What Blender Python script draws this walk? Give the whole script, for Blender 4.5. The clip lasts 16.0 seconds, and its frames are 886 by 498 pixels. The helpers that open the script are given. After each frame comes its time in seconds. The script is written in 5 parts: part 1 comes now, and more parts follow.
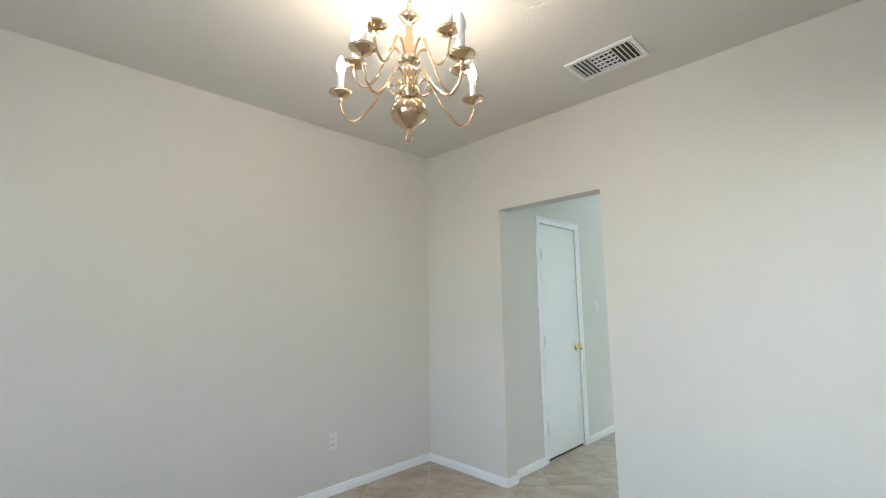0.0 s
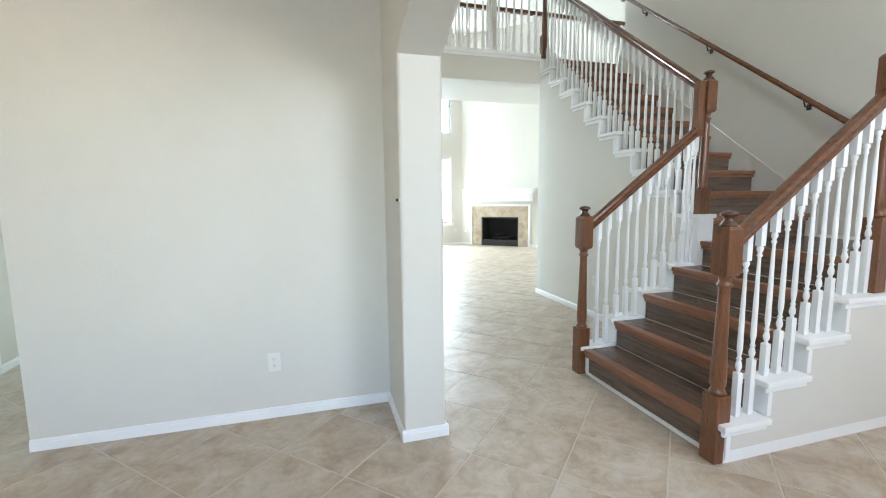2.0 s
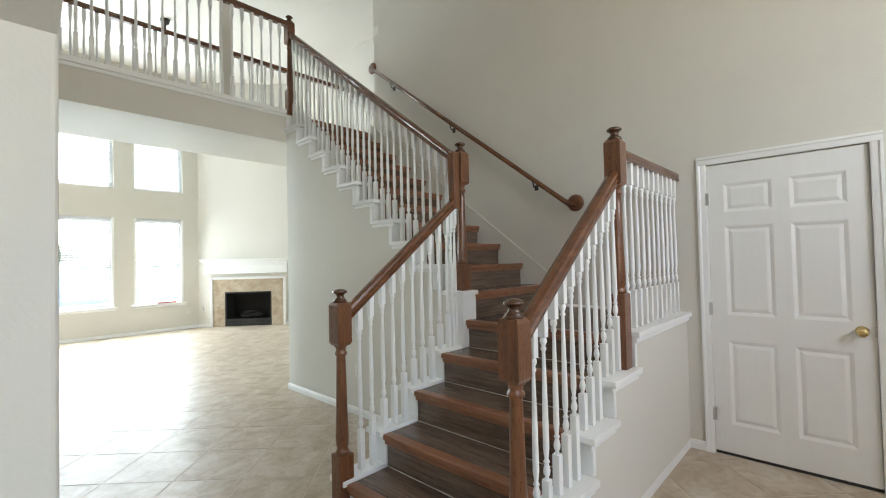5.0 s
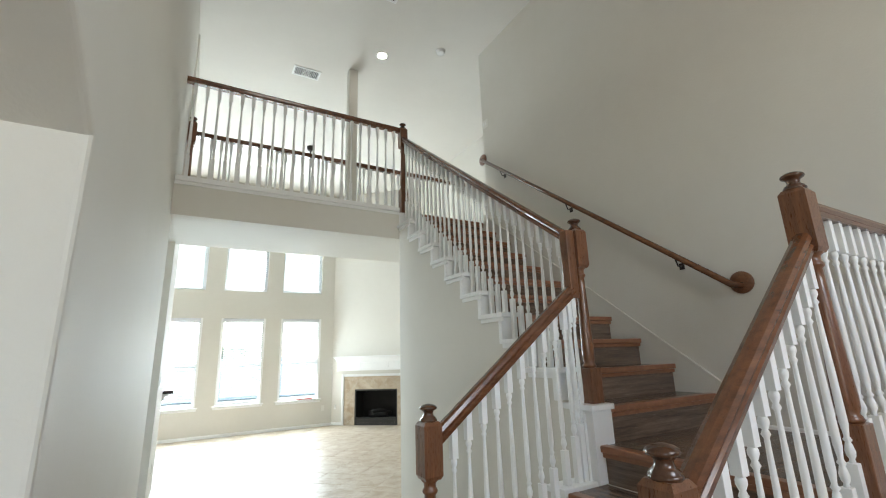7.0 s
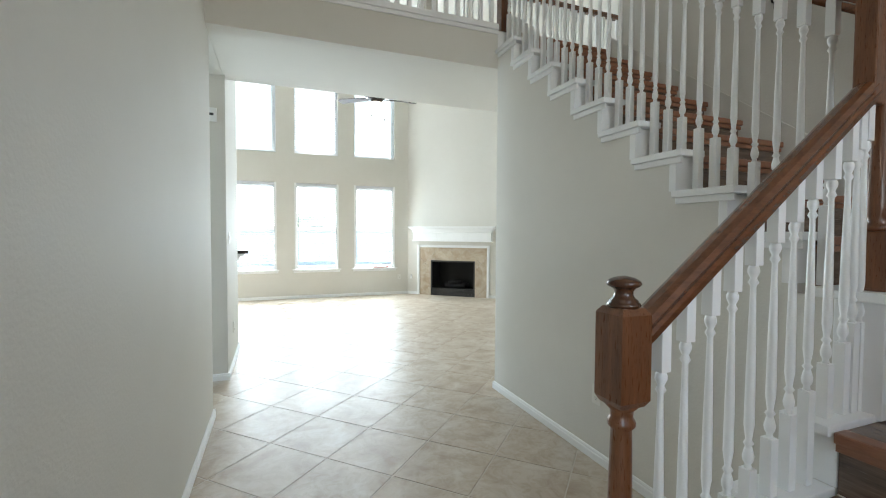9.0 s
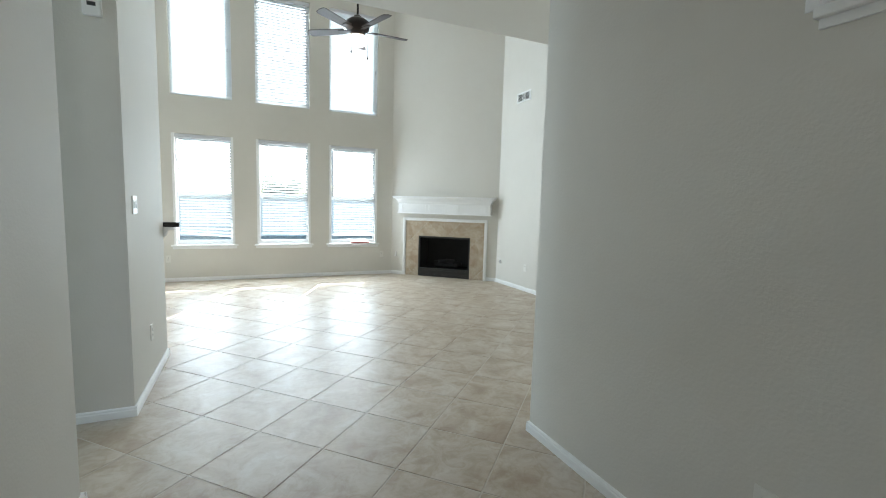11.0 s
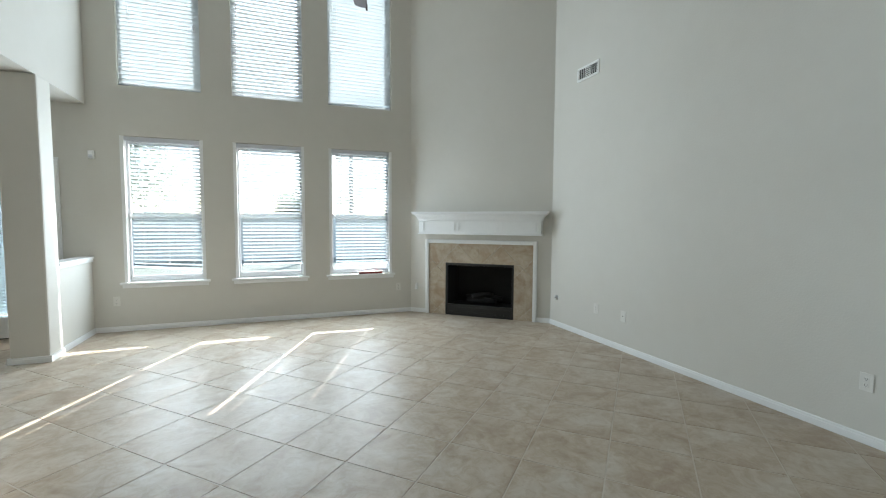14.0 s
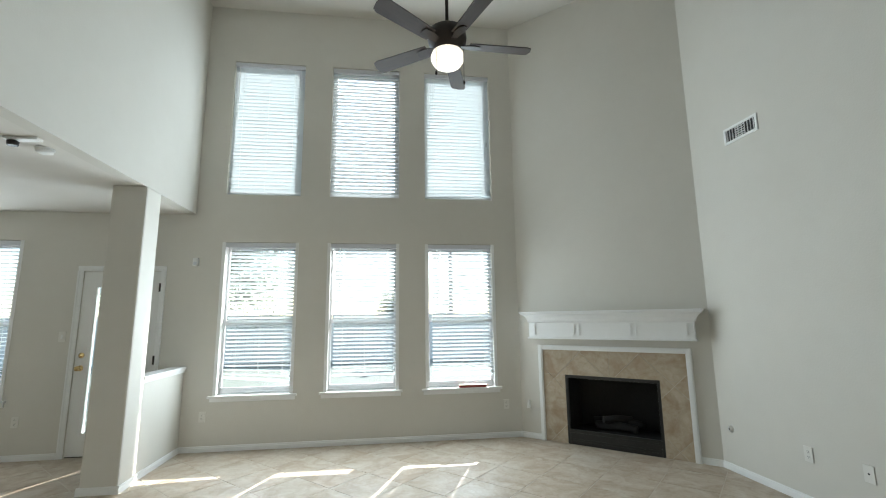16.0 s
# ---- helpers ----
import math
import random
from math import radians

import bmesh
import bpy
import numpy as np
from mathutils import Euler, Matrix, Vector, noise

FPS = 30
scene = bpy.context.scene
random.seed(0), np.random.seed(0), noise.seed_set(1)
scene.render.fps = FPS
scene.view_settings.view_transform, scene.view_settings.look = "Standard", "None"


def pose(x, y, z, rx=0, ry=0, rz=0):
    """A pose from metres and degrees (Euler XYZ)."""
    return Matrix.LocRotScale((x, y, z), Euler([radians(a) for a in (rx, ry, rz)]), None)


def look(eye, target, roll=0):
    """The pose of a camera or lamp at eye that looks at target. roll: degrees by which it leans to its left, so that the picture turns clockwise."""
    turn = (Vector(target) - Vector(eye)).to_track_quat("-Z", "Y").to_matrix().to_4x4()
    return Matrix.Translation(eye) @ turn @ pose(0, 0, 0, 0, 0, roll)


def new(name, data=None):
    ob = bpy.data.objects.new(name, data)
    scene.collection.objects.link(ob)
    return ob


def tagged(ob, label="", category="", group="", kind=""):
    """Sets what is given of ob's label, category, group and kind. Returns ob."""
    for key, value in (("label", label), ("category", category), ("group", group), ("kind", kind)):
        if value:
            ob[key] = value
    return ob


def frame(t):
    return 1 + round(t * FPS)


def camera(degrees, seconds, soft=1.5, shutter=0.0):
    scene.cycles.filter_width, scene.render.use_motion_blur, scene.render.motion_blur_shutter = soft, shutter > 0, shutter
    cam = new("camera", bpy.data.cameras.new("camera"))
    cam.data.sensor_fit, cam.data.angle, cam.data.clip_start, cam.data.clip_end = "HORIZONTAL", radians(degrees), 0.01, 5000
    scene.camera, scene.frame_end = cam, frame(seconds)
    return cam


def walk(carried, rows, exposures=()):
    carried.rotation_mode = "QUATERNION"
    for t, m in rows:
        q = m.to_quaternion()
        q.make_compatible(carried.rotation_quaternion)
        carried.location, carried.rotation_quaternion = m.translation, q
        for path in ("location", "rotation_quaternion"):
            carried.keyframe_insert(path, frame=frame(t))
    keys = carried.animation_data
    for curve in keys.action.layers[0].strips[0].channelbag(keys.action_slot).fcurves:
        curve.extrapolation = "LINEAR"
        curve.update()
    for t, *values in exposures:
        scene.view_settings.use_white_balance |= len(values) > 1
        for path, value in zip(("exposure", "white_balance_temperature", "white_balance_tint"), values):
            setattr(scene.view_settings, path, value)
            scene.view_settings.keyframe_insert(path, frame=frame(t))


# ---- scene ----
cam = camera(91.4, 16.0, soft=1.1)
PATH = [
    (0, (0.274, -0.056, 1.351), (-1.132, 1.342, 1.608), -0.8),
    (0.5, (0.356, -0.101, 1.366), (-0.697, 1.599, 1.318), -0.8),
    (1, (0.439, -0.104, 1.35), (-0.086, 1.814, 1.138), -0.3),
    (1.5, (0.491, -0.091, 1.345), (0.516, 1.895, 1.111), -0.5),
    (2, (0.556, -0.048, 1.343), (1.109, 1.859, 1.1), -0.6),
    (2.5, (0.631, 0.01, 1.329), (1.645, 1.708, 1.03), -1.0),
    (3, (0.697, 0.084, 1.326), (2.023, 1.546, 1.008), -1.0),
    (3.2, (0.727, 0.132, 1.329), (2.159, 1.492, 1.008), -1.2),
    (5.3, (1.158, 0.678, 1.432), (2.575, 2.076, 1.621), -1.7),
    (5.5, (1.231, 0.71, 1.443), (2.543, 2.187, 1.753), -1.4),
    (6, (1.353, 0.763, 1.479), (2.486, 2.34, 1.958), -1.1),
    (6.5, (1.424, 0.799, 1.492), (2.438, 2.424, 2.069), -1.7),
    (7, (1.472, 0.856, 1.474), (2.445, 2.537, 1.951), -1.9),
    (7.5, (1.512, 1.021, 1.43), (2.498, 2.745, 1.661), -1.3),
    (8, (1.545, 1.283, 1.411), (2.548, 3.009, 1.535), -0.7),
    (8.5, (1.553, 1.532, 1.378), (2.458, 3.315, 1.349), 0.1),
    (9, (1.651, 1.887, 1.361), (2.368, 3.753, 1.291), 0.3),
    (9.2, (1.669, 1.999, 1.358), (2.341, 3.88, 1.244), 0.7),
    (11.5, (2.002, 3.506, 1.358), (2.827, 5.315, 1.145), 1.7),
    (12, (2.117, 3.822, 1.349), (2.912, 5.643, 1.116), 1.6),
    (12.5, (2.267, 4.118, 1.377), (3.038, 5.95, 1.155), 1.5),
    (13, (2.402, 4.404, 1.34), (3.154, 6.247, 1.148), 1.3),
    (13.5, (2.476, 4.682, 1.371), (3.228, 6.527, 1.194), 1.1),
    (14, (2.566, 4.992, 1.383), (3.267, 6.861, 1.255), 0.3),
    (14.5, (2.609, 5.256, 1.4), (3.18, 7.171, 1.303), -0.2),
    (15, (2.625, 5.516, 1.409), (3.083, 7.462, 1.352), -0.4),
    (15.5, (2.643, 5.702, 1.424), (3.013, 7.667, 1.477), -0.6),
    (16, (2.72, 5.863, 1.455), (2.981, 7.821, 1.771), -0.7),
]
# seconds, stops, kelvin, tint
LOOKS = [
    (0.0, 3.42, 6200, 10), (0.5, 3.48, 6150, 10), (1.0, 3.52, 6050, 8), (1.5, 3.55, 6000, 7), (2.0, 3.55, 6250, 9), (3.0, 3.52, 6650, 12), (5.5, 3.02, 6750, 10), (7.0, 2.97, 6650, 10),
    (8.5, 2.90, 6500, 10), (9.0, 2.82, 6450, 10), (11.5, 2.18, 6330, 10), (13.0, 1.90, 6300, 10), (14.5, 1.70, 6450, 10), (16.0, 1.66, 6550, 9),
]
walk(cam, [(t, look(eye, target, roll)) for t, eye, target, roll in PATH], LOOKS)

# ---- light ----
SUN_AZ, SUN_EL = math.atan2(0.926, 0.377), radians(34.8)
world = bpy.data.worlds.new("sky")
scene.world = world
world.use_nodes = True
wn = world.node_tree.nodes
sky = wn.new("ShaderNodeTexSky")
sky.sky_type, sky.sun_disc = "NISHITA", False
sky.sun_elevation, sky.sun_rotation = SUN_EL, radians(90) - SUN_AZ
world.node_tree.links.new(sky.outputs[0], wn["Background"].inputs[0])
wn["Background"].inputs[1].default_value = 0.15
sun = new("sun", bpy.data.lights.new("sun", "SUN"))
sun.data.energy, sun.data.angle, sun.data.color = 5.0, radians(0.45), (1.0, 0.985, 0.96)
toward = Vector((math.cos(SUN_AZ) * math.cos(SUN_EL), math.sin(SUN_AZ) * math.cos(SUN_EL), math.sin(SUN_EL)))
sun.matrix_basis = look(toward * 20, (0, 0, 0))


def opening_light(x, y, z, w, h, aim, watts, colour=(0.755, 0.90, 1.0)):
    """An area lamp that stands in for the daylight at one opening."""
    lamp = new("daylight_lamp", bpy.data.lights.new("daylight_lamp", "AREA"))
    lamp.data.shape, lamp.data.size, lamp.data.size_y = "RECTANGLE", w, h
    lamp.data.energy, lamp.data.color = watts, colour
    lamp.matrix_basis = look((x, y, z), (x + aim[0], y + aim[1], z + aim[2]))


BACK = 11.335
LIV_W = 11.0
for wx in (1.2, 2.44, 3.665):
    opening_light(wx, BACK - 0.012, 1.5, 0.8, 1.7, (0, -1, -0.05), LIV_W)
    opening_light(wx, BACK - 0.012, 3.9, 0.8, 1.7, (0, -1, -0.05), LIV_W * 0.42)
opening_light(-1.88, BACK - 0.012, 1.5, 0.8, 1.7, (0, -1, 0), LIV_W * 0.6)
opening_light(-0.2, -1.79, 1.5, 1.5, 1.5, (0, 1, 0), 2.6, (0.76, 0.87, 1.0))
opening_light(2.9, -1.79, 2.9, 1.5, 1.5, (0, 1, -0.12), 7.5, (1.0, 0.965, 0.925))
# added kitchen lamp at an unseen, invented opening, to brighten the passage
opening_light(-2.59, 5.8, 1.5, 0.7, 1.1, (1, -0.25, 0), 14.0, (0.64, 0.85, 1.0))

# ---- materials ----


def node(nt, kind, **inputs):
    n = nt.nodes.new(kind)
    for k, v in inputs.items():
        n.inputs[k.replace("_", " ")].default_value = v
    return n


def material(name, colour, rough=0.5, metal=0.0, second=None, scale=6.0, detail=4.0, bump=0.0, bump_scale=200.0, spread=0.5, stretch=None, per_piece=0.0, coat=0.0, clean=False):
    m = bpy.data.materials.new(name)
    m.use_nodes = True
    nt = m.node_tree
    b = nt.nodes["Principled BSDF"]
    b.inputs["Roughness"].default_value, b.inputs["Metallic"].default_value = rough, metal
    b.inputs["Coat Weight"].default_value = coat
    b.inputs["Base Color"].default_value = (*colour, 1)
    if clean:
        return m
    tc = nt.nodes.new("ShaderNodeTexCoord")
    mp = nt.nodes.new("ShaderNodeMapping")
    nt.links.new(tc.outputs["Object"], mp.inputs["Vector"])
    if stretch:
        mp.inputs["Scale"].default_value = stretch
    src = mp.outputs[0]
    if per_piece:
        oi = nt.nodes.new("ShaderNodeObjectInfo")
        off = nt.nodes.new("ShaderNodeVectorMath")
        off.operation = "MULTIPLY_ADD"
        off.inputs[1].default_value = (1, 1, 1)
        cx = nt.nodes.new("ShaderNodeVectorMath")
        cx.operation = "SCALE"
        cx.inputs[0].default_value = (37, 61, 23)
        nt.links.new(oi.outputs["Random"], cx.inputs["Scale"])
        nt.links.new(src, off.inputs[0])
        nt.links.new(cx.outputs[0], off.inputs[2])
        src = off.outputs[0]
    second = second or tuple(c * 0.9 for c in colour)
    n1 = node(nt, "ShaderNodeTexNoise", Scale=scale, Detail=detail, Roughness=0.6)
    n2 = node(nt, "ShaderNodeTexNoise", Scale=scale * 7, Detail=3.0)
    nt.links.new(src, n1.inputs["Vector"])
    nt.links.new(src, n2.inputs["Vector"])
    mixf = nt.nodes.new("ShaderNodeMix")
    mixf.inputs[0].default_value = 0.3
    nt.links.new(n1.outputs[0], mixf.inputs[2])
    nt.links.new(n2.outputs[0], mixf.inputs[3])
    ramp = nt.nodes.new("ShaderNodeValToRGB")
    ramp.color_ramp.elements[0].position, ramp.color_ramp.elements[1].position = 0.5 - spread / 2, 0.5 + spread / 2
    ramp.color_ramp.elements[0].color, ramp.color_ramp.elements[1].color = (*second, 1), (*colour, 1)
    nt.links.new(mixf.outputs[0], ramp.inputs[0])
    nt.links.new(ramp.outputs[0], b.inputs["Base Color"])
    rr = nt.nodes.new("ShaderNodeMapRange")
    rr.inputs["To Min"].default_value, rr.inputs["To Max"].default_value = rough * 0.85, min(1, rough * 1.2)
    nt.links.new(n2.outputs[0], rr.inputs[0])
    nt.links.new(rr.outputs[0], b.inputs["Roughness"])
    if bump:
        n3 = node(nt, "ShaderNodeTexNoise", Scale=bump_scale, Detail=2.0)
        nt.links.new(tc.outputs["Object"] if not stretch else src, n3.inputs["Vector"])
        bp = node(nt, "ShaderNodeBump", Strength=bump, Distance=0.004)
        nt.links.new(n3.outputs[0], bp.inputs["Height"])
        nt.links.new(bp.outputs[0], b.inputs["Normal"])
    return m


PAINT = material("wall_paint", (0.66, 0.637, 0.583), 0.65, second=(0.625, 0.598, 0.541), scale=1.3, bump=0.26, bump_scale=78)
PAINT.node_tree.nodes["Principled BSDF"].inputs["Specular IOR Level"].default_value = 0.14
CEIL = material("ceiling_paint", (0.70, 0.67, 0.62), 0.8, second=(0.66, 0.63, 0.58), scale=2, bump=0.4, bump_scale=80)
TRIM = material("white_trim_paint", (0.82, 0.82, 0.81), 0.32, second=(0.78, 0.78, 0.765), scale=3, bump=0.05, bump_scale=40)
DOORW = material("white_door_paint", (0.80, 0.80, 0.78), 0.38, second=(0.77, 0.765, 0.74), scale=4, bump=0.12, bump_scale=60, stretch=(6, 6, 1))
GROUT = material("grout", (0.62, 0.565, 0.49), 0.9, second=(0.50, 0.445, 0.375), scale=2.5)
OAK = material("stained_oak", (0.20, 0.076, 0.030), 0.28, second=(0.085, 0.030, 0.012), scale=9, bump=0.12, bump_scale=60, stretch=(5, 5, 0.5), spread=0.35, coat=0.35)
OAK_X = material("stained_oak_rail", (0.17, 0.064, 0.026), 0.24, second=(0.075, 0.026, 0.011), scale=9, bump=0.12, bump_scale=60, stretch=(0.6, 5, 5), spread=0.35, coat=0.35)
OAK_Y = material("stained_oak_rail_side", (0.17, 0.064, 0.026), 0.24, second=(0.075, 0.026, 0.011), scale=9, bump=0.12, bump_scale=60, stretch=(5, 0.6, 5), spread=0.35, coat=0.35)
NOSE = material("stair_nosing_wood", (0.32, 0.142, 0.074), 0.3, second=(0.17, 0.068, 0.035), scale=8, stretch=(4, 0.8, 4), per_piece=1.0, spread=0.4)
TREAD_X = material("stair_tread_laminate_landing", (0.225, 0.156, 0.112), 0.25, second=(0.048, 0.032, 0.025), scale=4, bump=0.10, bump_scale=60, stretch=(0.6, 9, 9), per_piece=1.0, spread=0.4)
TREAD_Y = material("stair_tread_laminate", (0.225, 0.156, 0.112), 0.25, second=(0.048, 0.032, 0.025), scale=4, bump=0.10, bump_scale=60, stretch=(9, 0.6, 9), per_piece=1.0, spread=0.4)
BRASS = material("polished_brass", (0.74, 0.56, 0.38), 0.14, 1.0, second=(0.64, 0.47, 0.30), scale=20)
KNOB = material("knob_brass", (0.75, 0.56, 0.27), 0.2, 1.0, clean=True)
STEEL = material("brushed_steel", (0.6, 0.6, 0.6), 0.3, 1.0, clean=True)
BRONZE = material("oil_rubbed_bronze", (0.018, 0.013, 0.011), 0.4, 0.3, second=(0.03, 0.02, 0.015), scale=20)
BLADE = material("fan_blade_walnut", (0.045, 0.026, 0.019), 0.5, second=(0.022, 0.013, 0.010), scale=10, stretch=(0.6, 6, 6), spread=0.4)
BLACK = material("firebox_black_steel", (0.010, 0.010, 0.010), 0.35, second=(0.018, 0.017, 0.016), scale=15, bump=0.1)
SOOT = material("firebox_brick", (0.012, 0.011, 0.010), 0.85, second=(0.006, 0.005, 0.005), scale=8, bump=0.5, bump_scale=30)
PLASTIC = material("white_plastic", (0.80, 0.80, 0.78), 0.4, clean=True)
PLATE = material("almond_wall_plate", (0.72, 0.70, 0.65), 0.45, clean=True)
# near-black for the shade inside slots, gaps and ducts that are not cut
DARK = material("recess_shade", (0.03, 0.03, 0.03), 0.6, clean=True)
GRANITE = material("dark_counter", (0.035, 0.028, 0.026), 0.18, second=(0.012, 0.010, 0.010), scale=60, spread=0.3)
VINYL = material("window_vinyl", (0.80, 0.81, 0.82), 0.4, second=(0.76, 0.77, 0.78), scale=4)
VALANCE = material("blind_valance", (0.62, 0.63, 0.66), 0.45, clean=True)
STICKER = material("yellow_sticker", (0.65, 0.55, 0.08), 0.5, clean=True)
REDBOX = material("red_card", (0.30, 0.05, 0.04), 0.6, clean=True)
LAWN = material("lawn", (0.17, 0.175, 0.13), 0.95, second=(0.23, 0.22, 0.18), scale=0.8, bump=0.5, bump_scale=30)
FENCE = material("weathered_cedar", (0.60, 0.585, 0.565), 0.85, second=(0.52, 0.505, 0.485), scale=4, stretch=(6, 6, 0.6))
BARK = material("bark", (0.36, 0.33, 0.30), 0.95, second=(0.26, 0.235, 0.21), scale=8)
LEAF = material("tree_leaves", (0.18, 0.195, 0.15), 0.7, second=(0.13, 0.145, 0.105), scale=3)


def tile_material(name, warm, pale, dark, rough):
    """Glazed porcelain with cloudy stone veining; every tile takes its own patch of it."""
    m = bpy.data.materials.new(name)
    m.use_nodes = True
    nt = m.node_tree
    b = nt.nodes["Principled BSDF"]
    tc, oi, gi = (nt.nodes.new(k) for k in ("ShaderNodeTexCoord", "ShaderNodeObjectInfo", "ShaderNodeNewGeometry"))
    add = nt.nodes.new("ShaderNodeMath")
    nt.links.new(oi.outputs["Random"], add.inputs[0])
    nt.links.new(gi.outputs["Random Per Island"], add.inputs[1])
    sc = nt.nodes.new("ShaderNodeVectorMath")
    sc.operation = "SCALE"
    sc.inputs[0].default_value = (31, 47, 13)
    nt.links.new(add.outputs[0], sc.inputs["Scale"])
    va = nt.nodes.new("ShaderNodeVectorMath")
    nt.links.new(tc.outputs["Object"], va.inputs[0])
    nt.links.new(sc.outputs[0], va.inputs[1])
    n1 = node(nt, "ShaderNodeTexNoise", Scale=4.0, Detail=5.0, Roughness=0.6, Distortion=0.8)
    n2 = node(nt, "ShaderNodeTexNoise", Scale=10.0, Detail=5.0, Roughness=0.62, Distortion=1.8)
    n3 = node(nt, "ShaderNodeTexNoise", Scale=60.0, Detail=3.0)
    for n in (n1, n2, n3):
        nt.links.new(va.outputs[0], n.inputs["Vector"])
    r1 = nt.nodes.new("ShaderNodeValToRGB")
    e = r1.color_ramp.elements
    e[0].position, e[0].color = 0.34, (*dark, 1)
    e[1].position, e[1].color = 0.68, (*pale, 1)
    mid = r1.color_ramp.elements.new(0.5)
    mid.color = (*warm, 1)
    nt.links.new(n1.outputs[0], r1.inputs[0])
    r2 = nt.nodes.new("ShaderNodeValToRGB")
    r2.color_ramp.elements[0].position, r2.color_ramp.elements[1].position = 0.38, 0.56
    r2.color_ramp.elements[0].color, r2.color_ramp.elements[1].color = (0.86, 0.82, 0.76, 1), (1, 1, 1, 1)
    nt.links.new(n2.outputs[0], r2.inputs[0])
    mx = nt.nodes.new("ShaderNodeMix")
    mx.data_type, mx.blend_type = "RGBA", "MULTIPLY"
    mx.inputs[0].default_value = 0.8
    nt.links.new(r1.outputs[0], mx.inputs[6])
    nt.links.new(r2.outputs[0], mx.inputs[7])
    b.inputs["Specular IOR Level"].default_value = 0.31
    nt.links.new(mx.outputs[2], b.inputs["Base Color"])
    rr = nt.nodes.new("ShaderNodeMapRange")
    rr.inputs["To Min"].default_value, rr.inputs["To Max"].default_value = rough * 0.75, rough * 1.3
    nt.links.new(n2.outputs[0], rr.inputs[0])
    nt.links.new(rr.outputs[0], b.inputs["Roughness"])
    bp = node(nt, "ShaderNodeBump", Strength=0.12, Distance=0.002)
    nt.links.new(n2.outputs[0], bp.inputs["Height"])
    nt.links.new(bp.outputs[0], b.inputs["Normal"])
    return m


TILE = tile_material("floor_porcelain", (0.475, 0.40, 0.315), (0.555, 0.50, 0.43), (0.395, 0.31, 0.23), 0.40)
STONE = tile_material("hearth_porcelain", (0.45, 0.375, 0.285), (0.51, 0.44, 0.35), (0.37, 0.28, 0.195), 0.35)


def glass_material():
    m = bpy.data.materials.new("window_glass")
    m.use_nodes = True
    nt = m.node_tree
    nt.nodes.remove(nt.nodes["Principled BSDF"])
    tr, gl, fr, mx = (nt.nodes.new(k) for k in ("ShaderNodeBsdfTransparent", "ShaderNodeBsdfGlossy", "ShaderNodeFresnel", "ShaderNodeMixShader"))
    tr.inputs[0].default_value = (0.88, 0.94, 0.96, 1)
    gl.inputs["Roughness"].default_value = 0.02
    nt.links.new(fr.outputs[0], mx.inputs[0])
    nt.links.new(tr.outputs[0], mx.inputs[1])
    nt.links.new(gl.outputs[0], mx.inputs[2])
    nt.links.new(mx.outputs[0], nt.nodes["Material Output"].inputs[0])
    return m


GLASS = glass_material()


def blind_material():
    """White slats that let some of the daylight through."""
    m = bpy.data.materials.new("blind_slat")
    m.use_nodes = True
    nt = m.node_tree
    b = nt.nodes["Principled BSDF"]
    b.inputs["Base Color"].default_value, b.inputs["Roughness"].default_value = (0.72, 0.75, 0.77, 1), 0.4
    tl, mx = nt.nodes.new("ShaderNodeBsdfTranslucent"), nt.nodes.new("ShaderNodeMixShader")
    tl.inputs[0].default_value = (0.80, 0.86, 0.88, 1)
    mx.inputs[0].default_value = 0.34
    nt.links.new(b.outputs[0], mx.inputs[1])
    nt.links.new(tl.outputs[0], mx.inputs[2])
    nt.links.new(mx.outputs[0], nt.nodes["Material Output"].inputs[0])
    return m


SLAT = blind_material()


def translucent(m, weight, colour):
    """Lets light through a thin leaf."""
    nt = m.node_tree
    out, b = nt.nodes["Material Output"], nt.nodes["Principled BSDF"]
    tl, mx = nt.nodes.new("ShaderNodeBsdfTranslucent"), nt.nodes.new("ShaderNodeMixShader")
    tl.inputs[0].default_value, mx.inputs[0].default_value = (*colour, 1), weight
    nt.links.new(b.outputs[0], mx.inputs[1])
    nt.links.new(tl.outputs[0], mx.inputs[2])
    nt.links.new(mx.outputs[0], out.inputs[0])


translucent(LEAF, 0.4, (0.30, 0.33, 0.24))


def glow(name, colour, strength):
    m = bpy.data.materials.new(name)
    m.use_nodes = True
    b = m.node_tree.nodes["Principled BSDF"]
    b.inputs["Base Color"].default_value = (0.9, 0.9, 0.9, 1)
    b.inputs["Emission Color"].default_value, b.inputs["Emission Strength"].default_value = (*colour, 1), strength
    return m


BULB = glow("lit_candle_bulb", (1.0, 0.86, 0.68), 9.5)
BOWL = glow("lit_frosted_bowl", (1.0, 0.90, 0.74), 0.36)
SPOT = glow("lit_recessed_lens", (1.0, 0.92, 0.80), 6.0)
# faint warm glow put into the lantern's panes; it holds no bulb
LANTERN = glow("lantern_glowing_pane", (1.0, 0.80, 0.56), 0.04)

# ---- mesh helpers ----


def bm_box(bm, x0, x1, y0, y1, z0, z1, bevel=0.0):
    g = bmesh.ops.create_cube(bm, size=1)
    for v in g["verts"]:
        v.co = Vector(((x0 + x1) / 2 + v.co.x * (x1 - x0), (y0 + y1) / 2 + v.co.y * (y1 - y0), (z0 + z1) / 2 + v.co.z * (z1 - z0)))
    if bevel:
        edges = list({e for v in g["verts"] for e in v.link_edges})
        bmesh.ops.bevel(bm, geom=edges, offset=bevel, segments=2, profile=0.6, affect="EDGES")
    return bm


def box(x0, x1, y0, y1, z0, z1, bevel=0.0):
    return bm_box(bmesh.new(), x0, x1, y0, y1, z0, z1, bevel)


